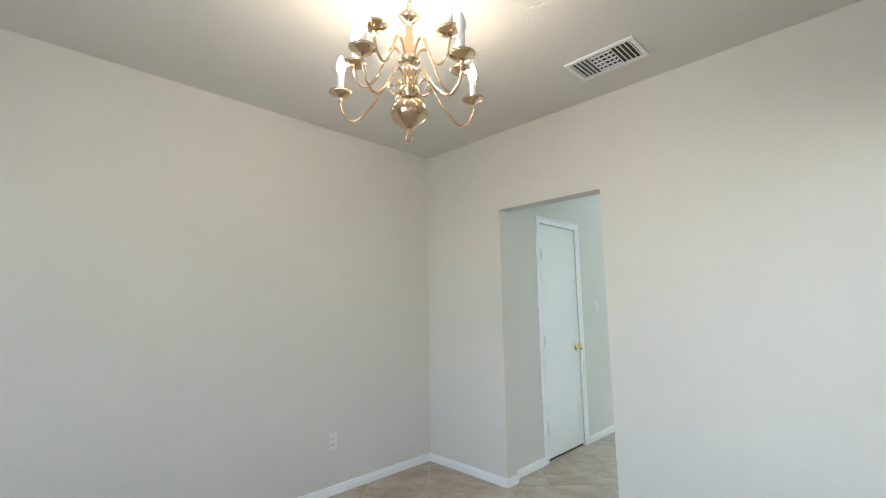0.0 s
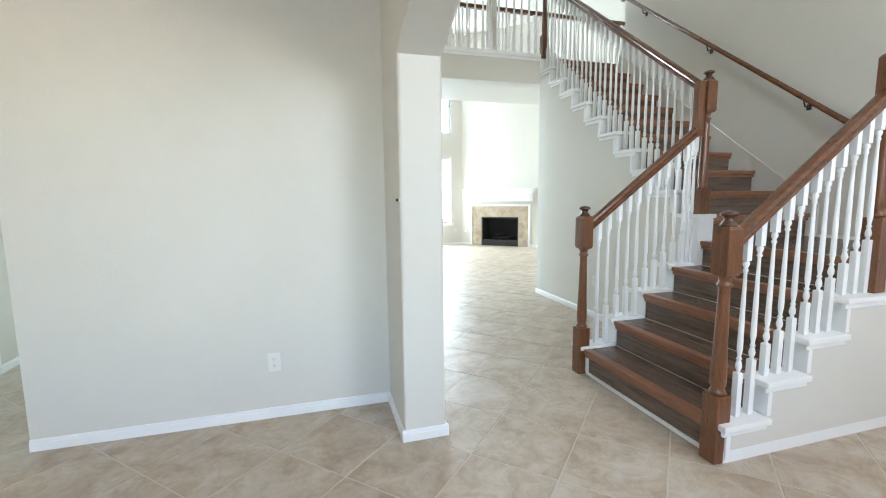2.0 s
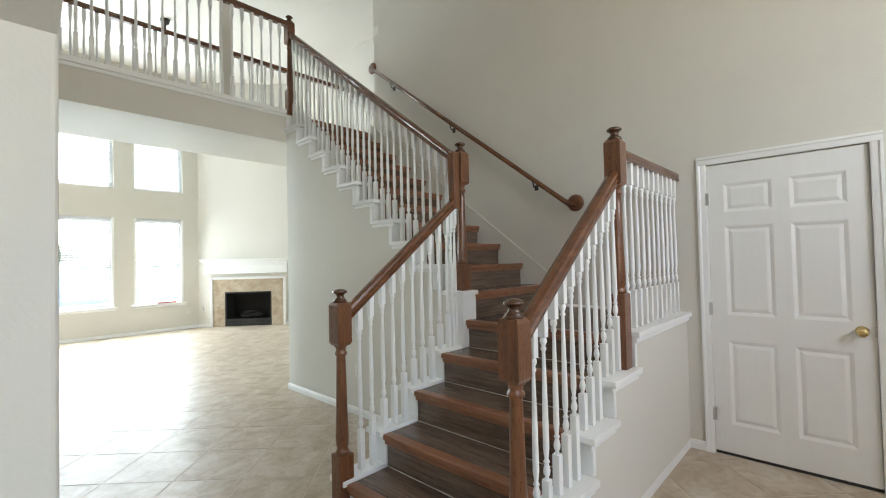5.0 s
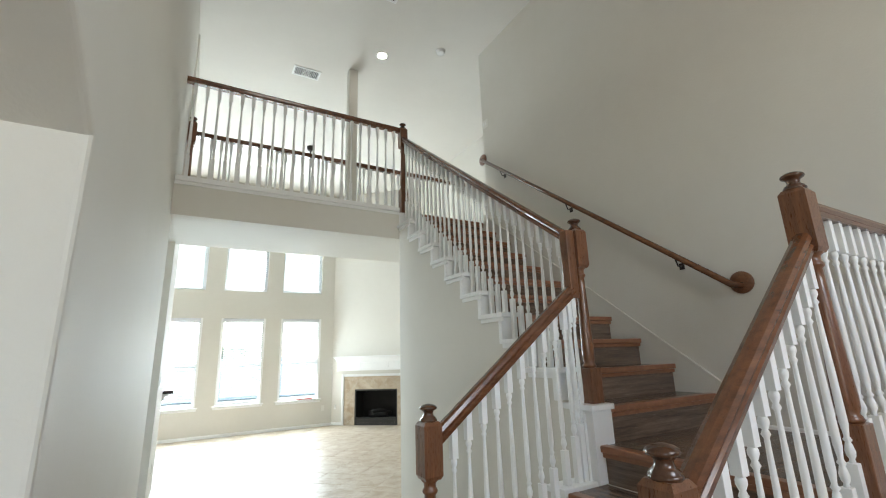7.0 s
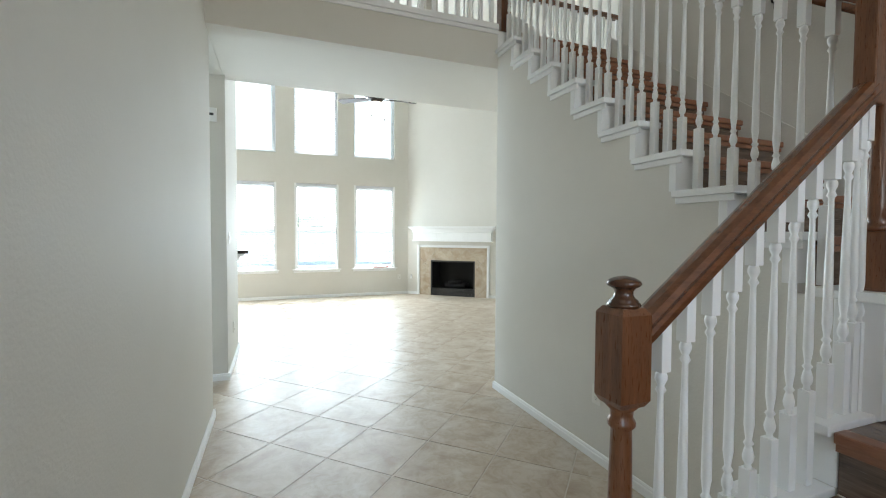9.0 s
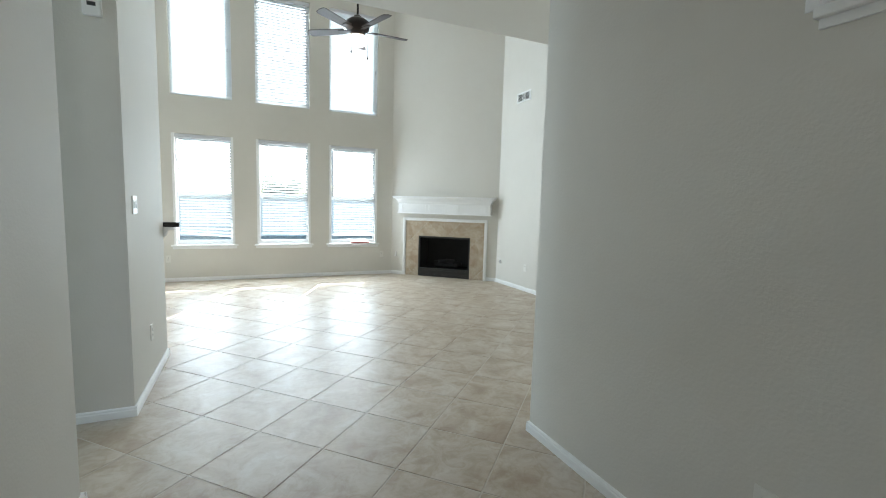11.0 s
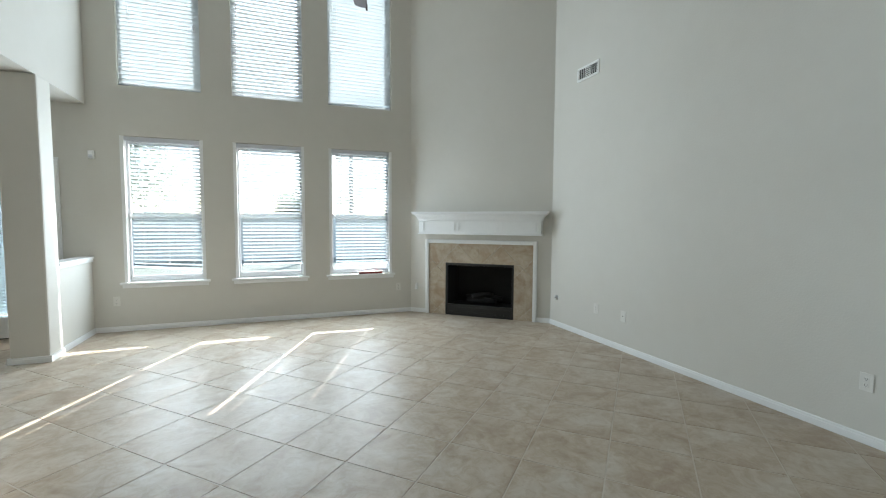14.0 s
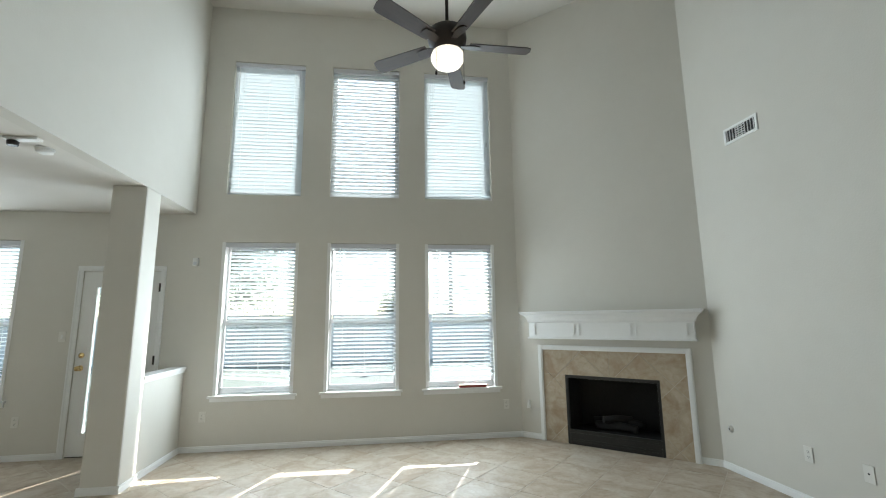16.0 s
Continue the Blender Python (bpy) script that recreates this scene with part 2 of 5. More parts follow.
def boxes(*rows):
    bm = bmesh.new()
    for r in rows:
        bm_box(bm, *r)
    return bm


def prism(points, axis, a, b, bm=None):
    """A flat outline pushed along one axis from a to b. For axis x the outline is (y, z), for y (x, z), for z (x, y)."""
    bm = bm or bmesh.new()

    def place(p, d):
        return {"x": (d, p[0], p[1]), "y": (p[0], d, p[1]), "z": (p[0], p[1], d)}[axis]
    lo, hi = [bm.verts.new(place(p, a)) for p in points], [bm.verts.new(place(p, b)) for p in points]
    n = len(points)
    bm.faces.new(lo)
    bm.faces.new(hi[::-1])
    for i in range(n):
        bm.faces.new((lo[i], lo[(i + 1) % n], hi[(i + 1) % n], hi[i]))
    bmesh.ops.recalc_face_normals(bm, faces=bm.faces)
    return bm


def lathe(profile, segments=16, bm=None, at=(0, 0, 0), square=()):
    """Rings of (radius, z), closed at both ends."""
    bm = bm or bmesh.new()
    rings = []
    for r, z in profile:
        rings.append([bm.verts.new((at[0] + r * math.cos(2 * math.pi * i / segments), at[1] + r * math.sin(2 * math.pi * i / segments), at[2] + z)) for i in range(segments)])
    for a, b in zip(rings, rings[1:]):
        for i in range(segments):
            j = (i + 1) % segments
            f = bm.faces.new((a[i], a[j], b[j], b[i]))
            f.smooth = True
    bm.faces.new(rings[0][::-1])
    bm.faces.new(rings[-1])
    return bm


def tube(points, radius, segments=8, bm=None):
    """A round bar along a line of points."""
    bm = bm or bmesh.new()
    pts = [Vector(p) for p in points]
    rings = []
    for i, p in enumerate(pts):
        d = (pts[min(i + 1, len(pts) - 1)] - pts[max(i - 1, 0)]).normalized()
        side = d.cross(Vector((0, 0, 1)))
        side = side.normalized() if side.length > 1e-3 else Vector((1, 0, 0))
        up = side.cross(d)
        r = radius[i] if isinstance(radius, (list, tuple)) else radius
        rings.append([bm.verts.new(p + r * (math.cos(2 * math.pi * k / segments) * side + math.sin(2 * math.pi * k / segments) * up)) for k in range(segments)])
    for a, b in zip(rings, rings[1:]):
        for k in range(segments):
            f = bm.faces.new((a[k], a[(k + 1) % segments], b[(k + 1) % segments], b[k]))
            f.smooth = True
    bm.faces.new(rings[0][::-1])
    bm.faces.new(rings[-1])
    bmesh.ops.recalc_face_normals(bm, faces=bm.faces)
    return bm


def sweep(points, outline, bm=None):
    """An upright outline (across, up) carried along a line of points that stays in one upright plane."""
    bm = bm or bmesh.new()
    pts = [Vector(p) for p in points]
    flat = Vector((pts[-1].x - pts[0].x, pts[-1].y - pts[0].y, 0)).normalized()
    side = Vector((flat.y, -flat.x, 0))
    rings = []
    for i, p in enumerate(pts):
        a = (pts[i] - pts[i - 1]).normalized() if i else (pts[1] - pts[0]).normalized()
        b = (pts[i + 1] - pts[i]).normalized() if i < len(pts) - 1 else a
        d = (a + b).normalized()
        up = side.cross(d)
        k = 1 / max(0.5, d.dot(a))
        rings.append([bm.verts.new(p + side * u + up * (v * k)) for u, v in outline])
    n = len(outline)
    for a, b in zip(rings, rings[1:]):
        for i in range(n):
            bm.faces.new((a[i], a[(i + 1) % n], b[(i + 1) % n], b[i]))
    bm.faces.new(rings[0][::-1])
    bm.faces.new(rings[-1])
    bmesh.ops.recalc_face_normals(bm, faces=bm.faces)
    return bm


def mesh_of(name, bm, mat):
    me = bpy.data.meshes.new(name)
    bm.to_mesh(me)
    bm.free()
    me.materials.append(mat)
    return me


def part(name, bm, mat, parent, label=""):
    ob = new(name, mesh_of(name, bm, mat))
    if parent is not None:
        ob.parent = parent
    if label:
        ob["label"] = label
    return ob


def share(name, me, parent, m):
    ob = new(name, me)
    ob.parent = parent
    ob.matrix_basis = m
    return ob


def thing(name, label, category, group="", at=None):
    ob = new(name)
    ob.empty_display_size = 0.1
    if at is not None:
        ob.matrix_basis = at
    return tagged(ob, label, category, group)


def structure(name, bm, mat, label):
    return tagged(new(name, mesh_of(name, bm, mat)), label, "structure", "", "structure")

# ---- structure ----
TOP, DINE_TOP, UP, SLAB = 5.55, 2.745, 3.11, 2.785
FRONT, NORTH_D, WEST_D = -1.8, 2.675, -2.67
ARCH_A, ARCH_B, STUB = 0.97, 1.205, 2.17
EAST_F, STAIR_X, STAIR_END = 4.62, 3.44, 5.25
EAST_L, SOFFIT, LIV_X = 5.99, 2.74, 0.43
LOW = -0.06
WINDOWS = [(0.757, 1.643), (1.998, 2.882), (3.218, 4.118)]
W_LOW, W_HIGH = (0.60, 2.40), (3.0, 4.79)


def wall_with_openings(a0, a1, b0, b1, z0, z1, holes, along="x"):
    """A wall of blocks round its openings. holes: (from, to, bottom, top) along the wall."""
    bm = bmesh.new()
    cuts = sorted({a0, a1, *(h[0] for h in holes), *(h[1] for h in holes)})
    for c0, c1 in zip(cuts, cuts[1:]):
        z = z0
        for h in sorted((h for h in holes if h[0] <= c0 + 1e-6 and h[1] >= c1 - 1e-6), key=lambda h: h[2]):
            if h[2] > z:
                bm_box(bm, *((c0, c1, b0, b1) if along == "x" else (b0, b1, c0, c1)), z, h[2])
            z = h[3]
        if z < z1:
            bm_box(bm, *((c0, c1, b0, b1) if along == "x" else (b0, b1, c0, c1)), z, z1)
    return bm


paint_label = "greige painted drywall with a fine orange-peel texture"
DOOR_D = (-1.825, -0.98, 2.105)
structure("wall_dining_west", box(WEST_D - 0.12, WEST_D, FRONT - 0.12, 2.80, LOW, DINE_TOP), PAINT, paint_label)
structure("wall_dining_north", wall_with_openings(WEST_D, ARCH_A, NORTH_D, 2.80, LOW, DINE_TOP, [(DOOR_D[0], DOOR_D[1], LOW, DOOR_D[2])]), PAINT, paint_label)
# the wall with the wide segmental arch between dining room and foyer, running on as the hall wall
arch = []
A0, A1, SPRING, RISE = -0.95, STUB, 2.05, 0.36
half = (A1 - A0) / 2
rad = (half * half + RISE * RISE) / (2 * RISE)
for i in range(25):
    yy = A0 + (A1 - A0) * i / 24
    arch.append((yy, SPRING + RISE - rad + math.sqrt(rad * rad - (yy - (A0 + A1) / 2) ** 2)))
outline = [(FRONT, LOW), (A0, LOW)] + arch + [(A1, LOW), (5.42, LOW), (5.42, SLAB), (6.30, SLAB), (6.30, TOP), (FRONT, TOP)]
arch_wall = prism(outline, "x", ARCH_A, ARCH_B)
soft = [e for e in arch_wall.edges if len(e.link_faces) == 2 and all(A0 - 0.01 < v.co.y < 5.43 and v.co.z < 2.8 for v in e.verts) and e.calc_face_angle(0) > 1.2 and not all(v.co.z < 0 for v in e.verts)]
bmesh.ops.bevel(arch_wall, geom=soft, offset=0.018, segments=3, profile=0.5, affect="EDGES")
structure("wall_arch", arch_wall, PAINT, "greige wall with a wide segmental arch and a square pillar end")
structure("wall_kitchen_end", box(-2.6, 1.22, 6.30, 6.42, LOW, SLAB), PAINT, paint_label)
structure("wall_living_west_pier", box(1.10, 1.22, 6.42, 7.46, LOW, TOP), PAINT, paint_label)
structure("wall_living_west_return", box(LIV_X - 0.12, 1.10, 7.34, 7.46, SOFFIT, TOP), PAINT, paint_label)
structure("wall_living_west_upper", box(LIV_X - 0.12, LIV_X, 7.46, BACK, SOFFIT, TOP), PAINT, "greige upper wall above the breakfast nook soffit")
# its one hole is an unseen opening added for the kitchen lamp
structure("wall_nook_west", wall_with_openings(2.80, BACK, -2.72, -2.6, LOW, SLAB, [(5.4, 6.2, 0.9, 2.1)], "y"), PAINT, paint_label)
structure("wall_foyer_east", prism([(FRONT, LOW), (0.500, LOW), (0.500, 2.045), (1.344, 2.045), (1.344, LOW), (5.12, LOW), (5.12, TOP), (FRONT, TOP)], "x", EAST_F, EAST_F + 0.12), PAINT, paint_label)
structure("wall_hall_north", box(STAIR_X + 0.12, EAST_L, 5.13, STAIR_END, LOW, SLAB), PAINT, paint_label)
structure("wall_upper_hall_south", box(EAST_F + 0.12, EAST_L, 5.0, 5.12, UP, TOP), PAINT, paint_label)
structure("wall_living_east", box(EAST_L, EAST_L + 0.12, 5.0, BACK + 0.15, LOW, TOP), PAINT, paint_label)
holes = [(a, b, *W_LOW) for a, b in WINDOWS] + [(a, b, *W_HIGH) for a, b in WINDOWS]
NOOK_DOOR, NOOK_WIN = (-0.735, 0.095, LOW, 2.045), (-2.3, -1.40, 0.62, 2.40)
structure("wall_back", wall_with_openings(-2.72, EAST_L, BACK, BACK + 0.15, LOW, TOP, holes + [NOOK_DOOR, NOOK_WIN]), PAINT, paint_label)
structure("wall_front", wall_with_openings(WEST_D - 0.12, EAST_F + 0.12, FRONT - 0.12, FRONT, LOW, TOP, [(-1.0, 0.6, 0.7, 2.3), (2.1, 3.7, 2.1, 3.7)]), PAINT, paint_label)
structure("wall_pantry", wall_with_openings(2.80, 4.75, -1.99, -1.87, LOW, DINE_TOP, [(3.315, 3.965, LOW, 2.088)], "y"), PAINT, paint_label)
structure("wall_nook_half", box(LIV_X - 0.12, LIV_X, 10.46, BACK, LOW, 0.905), PAINT, "greige half wall beside the breakfast nook")
structure("wall_bar", box(-2.6, 1.10, 7.34, 7.46, LOW, 1.113), PAINT, "greige low wall under the kitchen bar")
structure("ceiling_dining", box(WEST_D - 0.12, ARCH_A, FRONT - 0.12, 2.80, DINE_TOP, DINE_TOP + 0.12), CEIL, "flat off-white textured ceiling")
structure("ceiling_kitchen", box(-2.72, ARCH_A, 2.80, 6.42, SLAB, SLAB + 0.12), CEIL, "flat off-white textured ceiling")
structure("ceiling_nook", boxes((-2.72, LIV_X - 0.12, 7.46, BACK, SOFFIT, SOFFIT + 0.12), (-2.72, 1.10, 6.42, 7.46, SOFFIT, SOFFIT + 0.12)), CEIL, "flat off-white textured ceiling over the nook")
structure("ceiling_high", box(-2.8, EAST_L + 0.12, FRONT - 0.12, BACK + 0.15, TOP, TOP + 0.12), CEIL, "high flat off-white textured ceiling")
slab = prism([(ARCH_B, STAIR_END), (EAST_F, STAIR_END), (EAST_F, 5.12), (EAST_L, 5.12), (EAST_L, 6.42), (ARCH_B, 6.42)], "z", SLAB, UP)
structure("ceiling_hall_strip", box(ARCH_A, ARCH_B, 5.42, 6.30, SLAB - 0.004, SLAB), PAINT, paint_label)
structure("floor_bridge", slab, PAINT, "upper landing bridge with painted underside and edge")
structure("trim_bridge", boxes((ARCH_B, STAIR_X + 0.0, STAIR_END - 0.02, STAIR_END + 0.10, UP, UP + 0.05, 0.006), (ARCH_B, STAIR_X, STAIR_END - 0.012, STAIR_END - 0.001, UP - 0.035, UP - 0.002, 0.003)), TRIM, "white painted cap along the bridge edge")
structure("trim_bridge_back", box(ARCH_B, EAST_L, 6.32, 6.43, UP, UP + 0.05, 0.006), TRIM, "white painted cap along the bridge edge")
structure("column_upper", box(3.11, 3.235, 6.205, 6.318, UP, TOP, 0.004), PAINT, "slim greige upper post reaching the ceiling")
COL_A, COL_B = 0.14, 0.45
structure("column_nook", box(COL_A, COL_B, 10.19, 10.46, LOW, SOFFIT, 0.018), PAINT, "square greige column with rounded corners")
structure("trim_half_wall_cap", boxes((LIV_X - 0.145, LIV_X + 0.025, 10.46, BACK, 0.905, 0.94, 0.006), (LIV_X, LIV_X + 0.014, 10.46, BACK, 0.875, 0.905, 0.004)), TRIM, "white painted cap on the half wall")

# the diagonal fireplace wall
FP = Matrix.Translation((4.42, BACK, 0)) @ Matrix.Rotation(math.atan2(-0.6643, 0.7476), 4, "Z")
FB0, FB1, FBH = 0.575, 1.595, 0.775
chimney = structure("wall_fireplace", prism([(-0.02, LOW), (FB0, LOW), (FB0, FBH), (FB1, FBH), (FB1, LOW), (2.12, LOW), (2.12, TOP), (-0.02, TOP)], "y", 0.0, 0.12), PAINT, paint_label)
chimney.matrix_basis = FP

BASE = [(-0.001, 0), (0.015, 0), (0.015, 0.042), (0.011, 0.048), (0.011, 0.056), (0.006, 0.063), (-0.001, 0.063)]


def baseboard(p, q):
    """A moulded skirting from p to q, standing out to the right of the way from p to q."""
    structure("baseboard", sweep([(*p, 0.0), (*q, 0.0)], BASE), TRIM, "white moulded baseboard")


for p, q in [
    ((WEST_D, FRONT), (WEST_D, NORTH_D)), ((WEST_D, NORTH_D), (DOOR_D[0], NORTH_D)), ((DOOR_D[0], NORTH_D - 0.0), (DOOR_D[0], 2.80)),
    ((DOOR_D[1], NORTH_D), (ARCH_A, NORTH_D)), ((ARCH_A, NORTH_D), (ARCH_A, STUB)), ((ARCH_A - 0.015, STUB), (ARCH_B + 0.015, STUB)),
    ((ARCH_B, STUB), (ARCH_B, 5.42)), ((ARCH_B + 0.015, 5.42), (ARCH_A, 5.42)), ((-2.6, 6.30), (1.235, 6.30)), ((1.22, 6.30), (1.22, 7.46)), ((1.235, 7.46), (1.10, 7.46)),
    ((STAIR_X, STAIR_END), (STAIR_X, 2.76)), ((EAST_L, STAIR_END), (STAIR_X - 0.015, STAIR_END)), ((EAST_L, BACK), (EAST_L, STAIR_END)), ((EAST_F, 0.44), (EAST_F, FRONT)), ((EAST_F, 1.50), (EAST_F, 1.402)),
    ((-2.6, BACK), (-0.80, BACK)), ((0.16, BACK), (LIV_X - 0.12, BACK)), ((LIV_X, BACK), (4.43, BACK)), ((LIV_X, 10.46), (LIV_X, BACK)),
    ((COL_A - 0.015, 10.19), (COL_B + 0.015, 10.19)), ((COL_B, 10.19), (COL_B, 10.46)), ((COL_A, 10.46), (COL_A, 10.19)), ((-1.87, 2.80), (-1.87, 3.255)), ((-1.87, 4.03), (-1.87, 4.75)),
    ((EAST_F, 1.50), (2.45, 1.50)), ((WEST_D, FRONT), (WEST_D, FRONT + 0.05)),
]:
    baseboard(p, q)
for s0, s1 in ((0.0, 0.30), (1.87, 2.10)):
    a, b = FP @ Vector((s0, 0, 0)), FP @ Vector((s1, 0, 0))
    baseboard((a.x, a.y), (b.x, b.y))

# ---- doors ----


def casing(parent, a0, a1, top, w=0.057, t=0.017):
    """Moulded white trim round a door opening, in the door's own frame: along x, out of the wall to -y."""
    prof = [(0, 0), (w, 0), (w, -t), (w * 0.75, -t), (w * 0.62, -t * 0.7), (w * 0.15, -t * 0.55), (0, -t * 0.4)]
    part("casing", prism([(a0 - u, v) for u, v in prof], "z", 0, top + 0.0), TRIM, parent)
    part("casing", prism([(a1 + u, v) for u, v in prof], "z", 0, top + 0.0), TRIM, parent)
    part("casing", prism([(v, top + u) for u, v in prof], "x", a0 - w, a1 + w), TRIM, parent)


def lathed_knob(parent, x, z, y=0.0):
    prof = [(0.032, 0), (0.032, 0.006), (0.013, 0.010), (0.011, 0.035), (0.024, 0.042), (0.028, 0.054), (0.024, 0.066), (0.010, 0.070)]
    k = part("door_knob", lathe(prof, 16), KNOB, parent, "polished brass door knob")
    k.matrix_basis = pose(x, y, z, 90, 0, 0)
    return k


def hinge(parent, x, z):
    part("hinge", boxes((x - 0.012, x + 0.012, -0.010, 0.0, z - 0.045, z + 0.045, 0.003)), STEEL, parent)


def panel_door(w, h, panels, parent, recess=0.0):
    """A slab with sunk moulded panels: (x0, x1, z0, z1)."""
    bm = bmesh.new()
    t = 0.035
    xs = sorted({0, w, *(p[0] for p in panels), *(p[1] for p in panels)})
    bm_box(bm, 0, w, recess + 0.008, recess + t, 0.022, h)
    for x0, x1 in zip(xs, xs[1:]):
        z = 0.022
        for p in sorted((p for p in panels if p[0] <= x0 + 1e-6 and p[1] >= x1 - 1e-6), key=lambda p: p[2]):
            bm_box(bm, x0, x1, recess, recess + 0.008, z, p[2])
            z = p[3]
        bm_box(bm, x0, x1, recess, recess + 0.008, z, h)
    leaf = part("door_leaf", bm, DOORW, parent)
    for x0, x1, z0, z1 in panels:
        b2 = bmesh.new()
        o = [(x0, z0), (x1, z0), (x1, z1), (x0, z1)]
        m1 = 0.022
        i = [(x0 + m1, z0 + m1), (x1 - m1, z0 + m1), (x1 - m1, z1 - m1), (x0 + m1, z1 - m1)]
        m2 = 0.045
        j = [(x0 + m2, z0 + m2), (x1 - m2, z0 + m2), (x1 - m2, z1 - m2), (x0 + m2, z1 - m2)]
        rings = [[b2.verts.new((x, recess + d, z)) for x, z in ring] for ring, d in ((o, 0.0), (i, 0.0075), (j, 0.002))]
        for a, b in zip(rings, rings[1:]):
            for k in range(4):
                b2.faces.new((a[k], a[(k + 1) % 4], b[(k + 1) % 4], b[k]))
        b2.faces.new(rings[-1])
        bmesh.ops.recalc_face_normals(b2, faces=b2.faces)
        part("door_panel", b2, DOORW, leaf)
    return leaf


def six_panels(w):
    a, b = 0.10, w / 2 - 0.045
    c, d = w / 2 + 0.045, w - 0.10
    return [(x0, x1, z0, z1) for x0, x1 in ((a, b), (c, d)) for z0, z1 in ((0.22, 0.80), (0.98, 1.60), (1.70, 1.90))]


# closet door in the foyer: hinges to the north, seen from the west; its frame's x runs to the south
d1 = thing("door_1", "closed white six-panel door with brass knob", "door", at=Matrix.Translation((EAST_F, 1.343, 0)) @ Matrix.Rotation(radians(-90), 4, "Z"))
tagged(d1, kind="structure")
casing(d1, 0.0, 0.84, 2.045)
panel_door(0.836, 2.04, six_panels(0.836), d1, 0.012)
lathed_knob(d1, 0.775, 0.93, 0.012)
part("latch_plate", box(0.828, 0.846, -0.002, 0.012, 0.90, 0.96), STEEL, d1)
for z in (0.28, 1.02, 1.80):
    hinge(d1, 0.004, z)
# near-black block stands in for the shade under the leaf
part("gap_shade", box(0.0, 0.84, 0.02, 0.10, -0.002, 0.021), DARK, d1)
part("door_stop", wall_with_openings(-0.004, 0.848, 0.050, 0.10, 0.022, 2.05, []), TRIM, d1)
# flush pantry door behind the dining room opening
d2 = thing("door_2", "closed flat white pantry door with brass lever", "door", at=Matrix.Translation((-1.87, 3.315, 0)) @ Matrix.Rotation(radians(90), 4, "Z"))
tagged(d2, kind="structure")
casing(d2, 0.0, 0.65, 2.088)
part("door_leaf", box(0.002, 0.648, 0.010, 0.045, 0.021, 2.083, 0.002), DOORW, d2)
lathed_knob(d2, 0.585, 0.93, 0.010)
part("door_lever", tube([(0.585, -0.045, 0.93), (0.55, -0.05, 0.932), (0.50, -0.045, 0.925)], 0.008), KNOB, d2)
for z in (0.28, 1.02, 1.80):
    hinge(d2, 0.004, z)
# shade under the pantry door, put in as a dark block
part("gap_shade", box(0.0, 0.65, 0.02, 0.10, -0.002, 0.020), DARK, d2)
part("door_stop", wall_with_openings(-0.004, 0.654, 0.050, 0.10, 0.022, 2.093, []), TRIM, d2)
# glazed back door in the nook
d3 = thing("door_3", "closed white back door with full glass lite and blinds", "door", at=Matrix.Translation((NOOK_DOOR[0], BACK, 0)))
tagged(d3, kind="structure")
casing(d3, 0.0, 0.83, 2.045)
part("door_leaf", wall_with_openings(0.002, 0.828, 0.015, 0.06, 0.012, 2.04, [(0.15, 0.68, 0.25, 1.86)]), DOORW, d3)
part("lite_frame", wall_with_openings(0.12, 0.71, 0.004, 0.016, 0.22, 1.89, [(0.155, 0.675, 0.255, 1.855)]), TRIM, d3)
part("glass_pane", box(0.15, 0.68, 0.017, 0.020, 0.25, 1.86), GLASS, d3).visible_shadow = False
part("sticker", prism([(0.253 + 0.036 * math.cos(a), 1.735 + 0.04 * math.sin(a)) for a in [i * math.pi / 10 for i in range(11)]], "y", 0.0155, 0.0168), STICKER, d3, "small yellow half-round sticker")
lathed_knob(d3, 0.065, 0.95, 0.015)
part("deadbolt", lathe([(0.030, 0), (0.030, 0.008), (0.018, 0.014), (0.006, 0.03)], 16), KNOB, d3, "brass deadbolt").matrix_basis = pose(0.065, 0.015, 1.09, 90, 0, 0)
for z in (0.35, 1.02, 1.85):
    part("hinge", boxes((0.818, 0.842, -0.010, 0.0, z - 0.05, z + 0.05, 0.003)), BRONZE, d3)
# dark block for the shade below the back door
part("gap_shade", box(0.0, 0.83, 0.03, 0.12, -0.002, 0.016), DARK, d3)

# ---- windows and blinds ----


def window(n, x0, x1, z0, z1, sill):
    w = thing(f"window_{n}", "white vinyl single-hung window set deep in the wall" if sill else "fixed white vinyl window high in the wall", "window", at=Matrix.Translation((x0, BACK, z0)))
    tagged(w, kind="structure")
    W, H = x1 - x0, z1 - z0
    f = 0.032
    part("window_frame", wall_with_openings(0, W, 0.085, 0.14, 0, H, [(f, W - f, f, H - f)]), VINYL, w)
    for a, b, d in ((f, H * 0.46 + 0.03, 0.092), (H * 0.46 - 0.025, H - f, 0.112)) if sill else ((f, H - f, 0.10),):
        s = part("sash", wall_with_openings(f, W - f, d, d + 0.02, a, b, [(f + 0.026, W - f - 0.026, a + 0.045, b - 0.05)]), VINYL, w)
        part("glass_pane", box(f + 0.03, W - f - 0.03, d + 0.008, d + 0.012, a + 0.03, b - 0.035), GLASS, s).visible_shadow = False
    if sill:
        part("window_sill", boxes((-0.05, W + 0.05, -0.04, 0.085, -0.022, 0.006, 0.005), (-0.03, W + 0.03, -0.012, -0.001, -0.065, -0.022, 0.004)), TRIM, w)
        for a in (0.0, W):
            part("jamb_edge", boxes((a + (-0.004 if a == 0 else -0.034), a + (0.036 if a == 0 else 0.004), -0.004, 0.084, 0.006, H + 0.0, 0.002)), TRIM, w)
    return w


SLAT_ME = {}


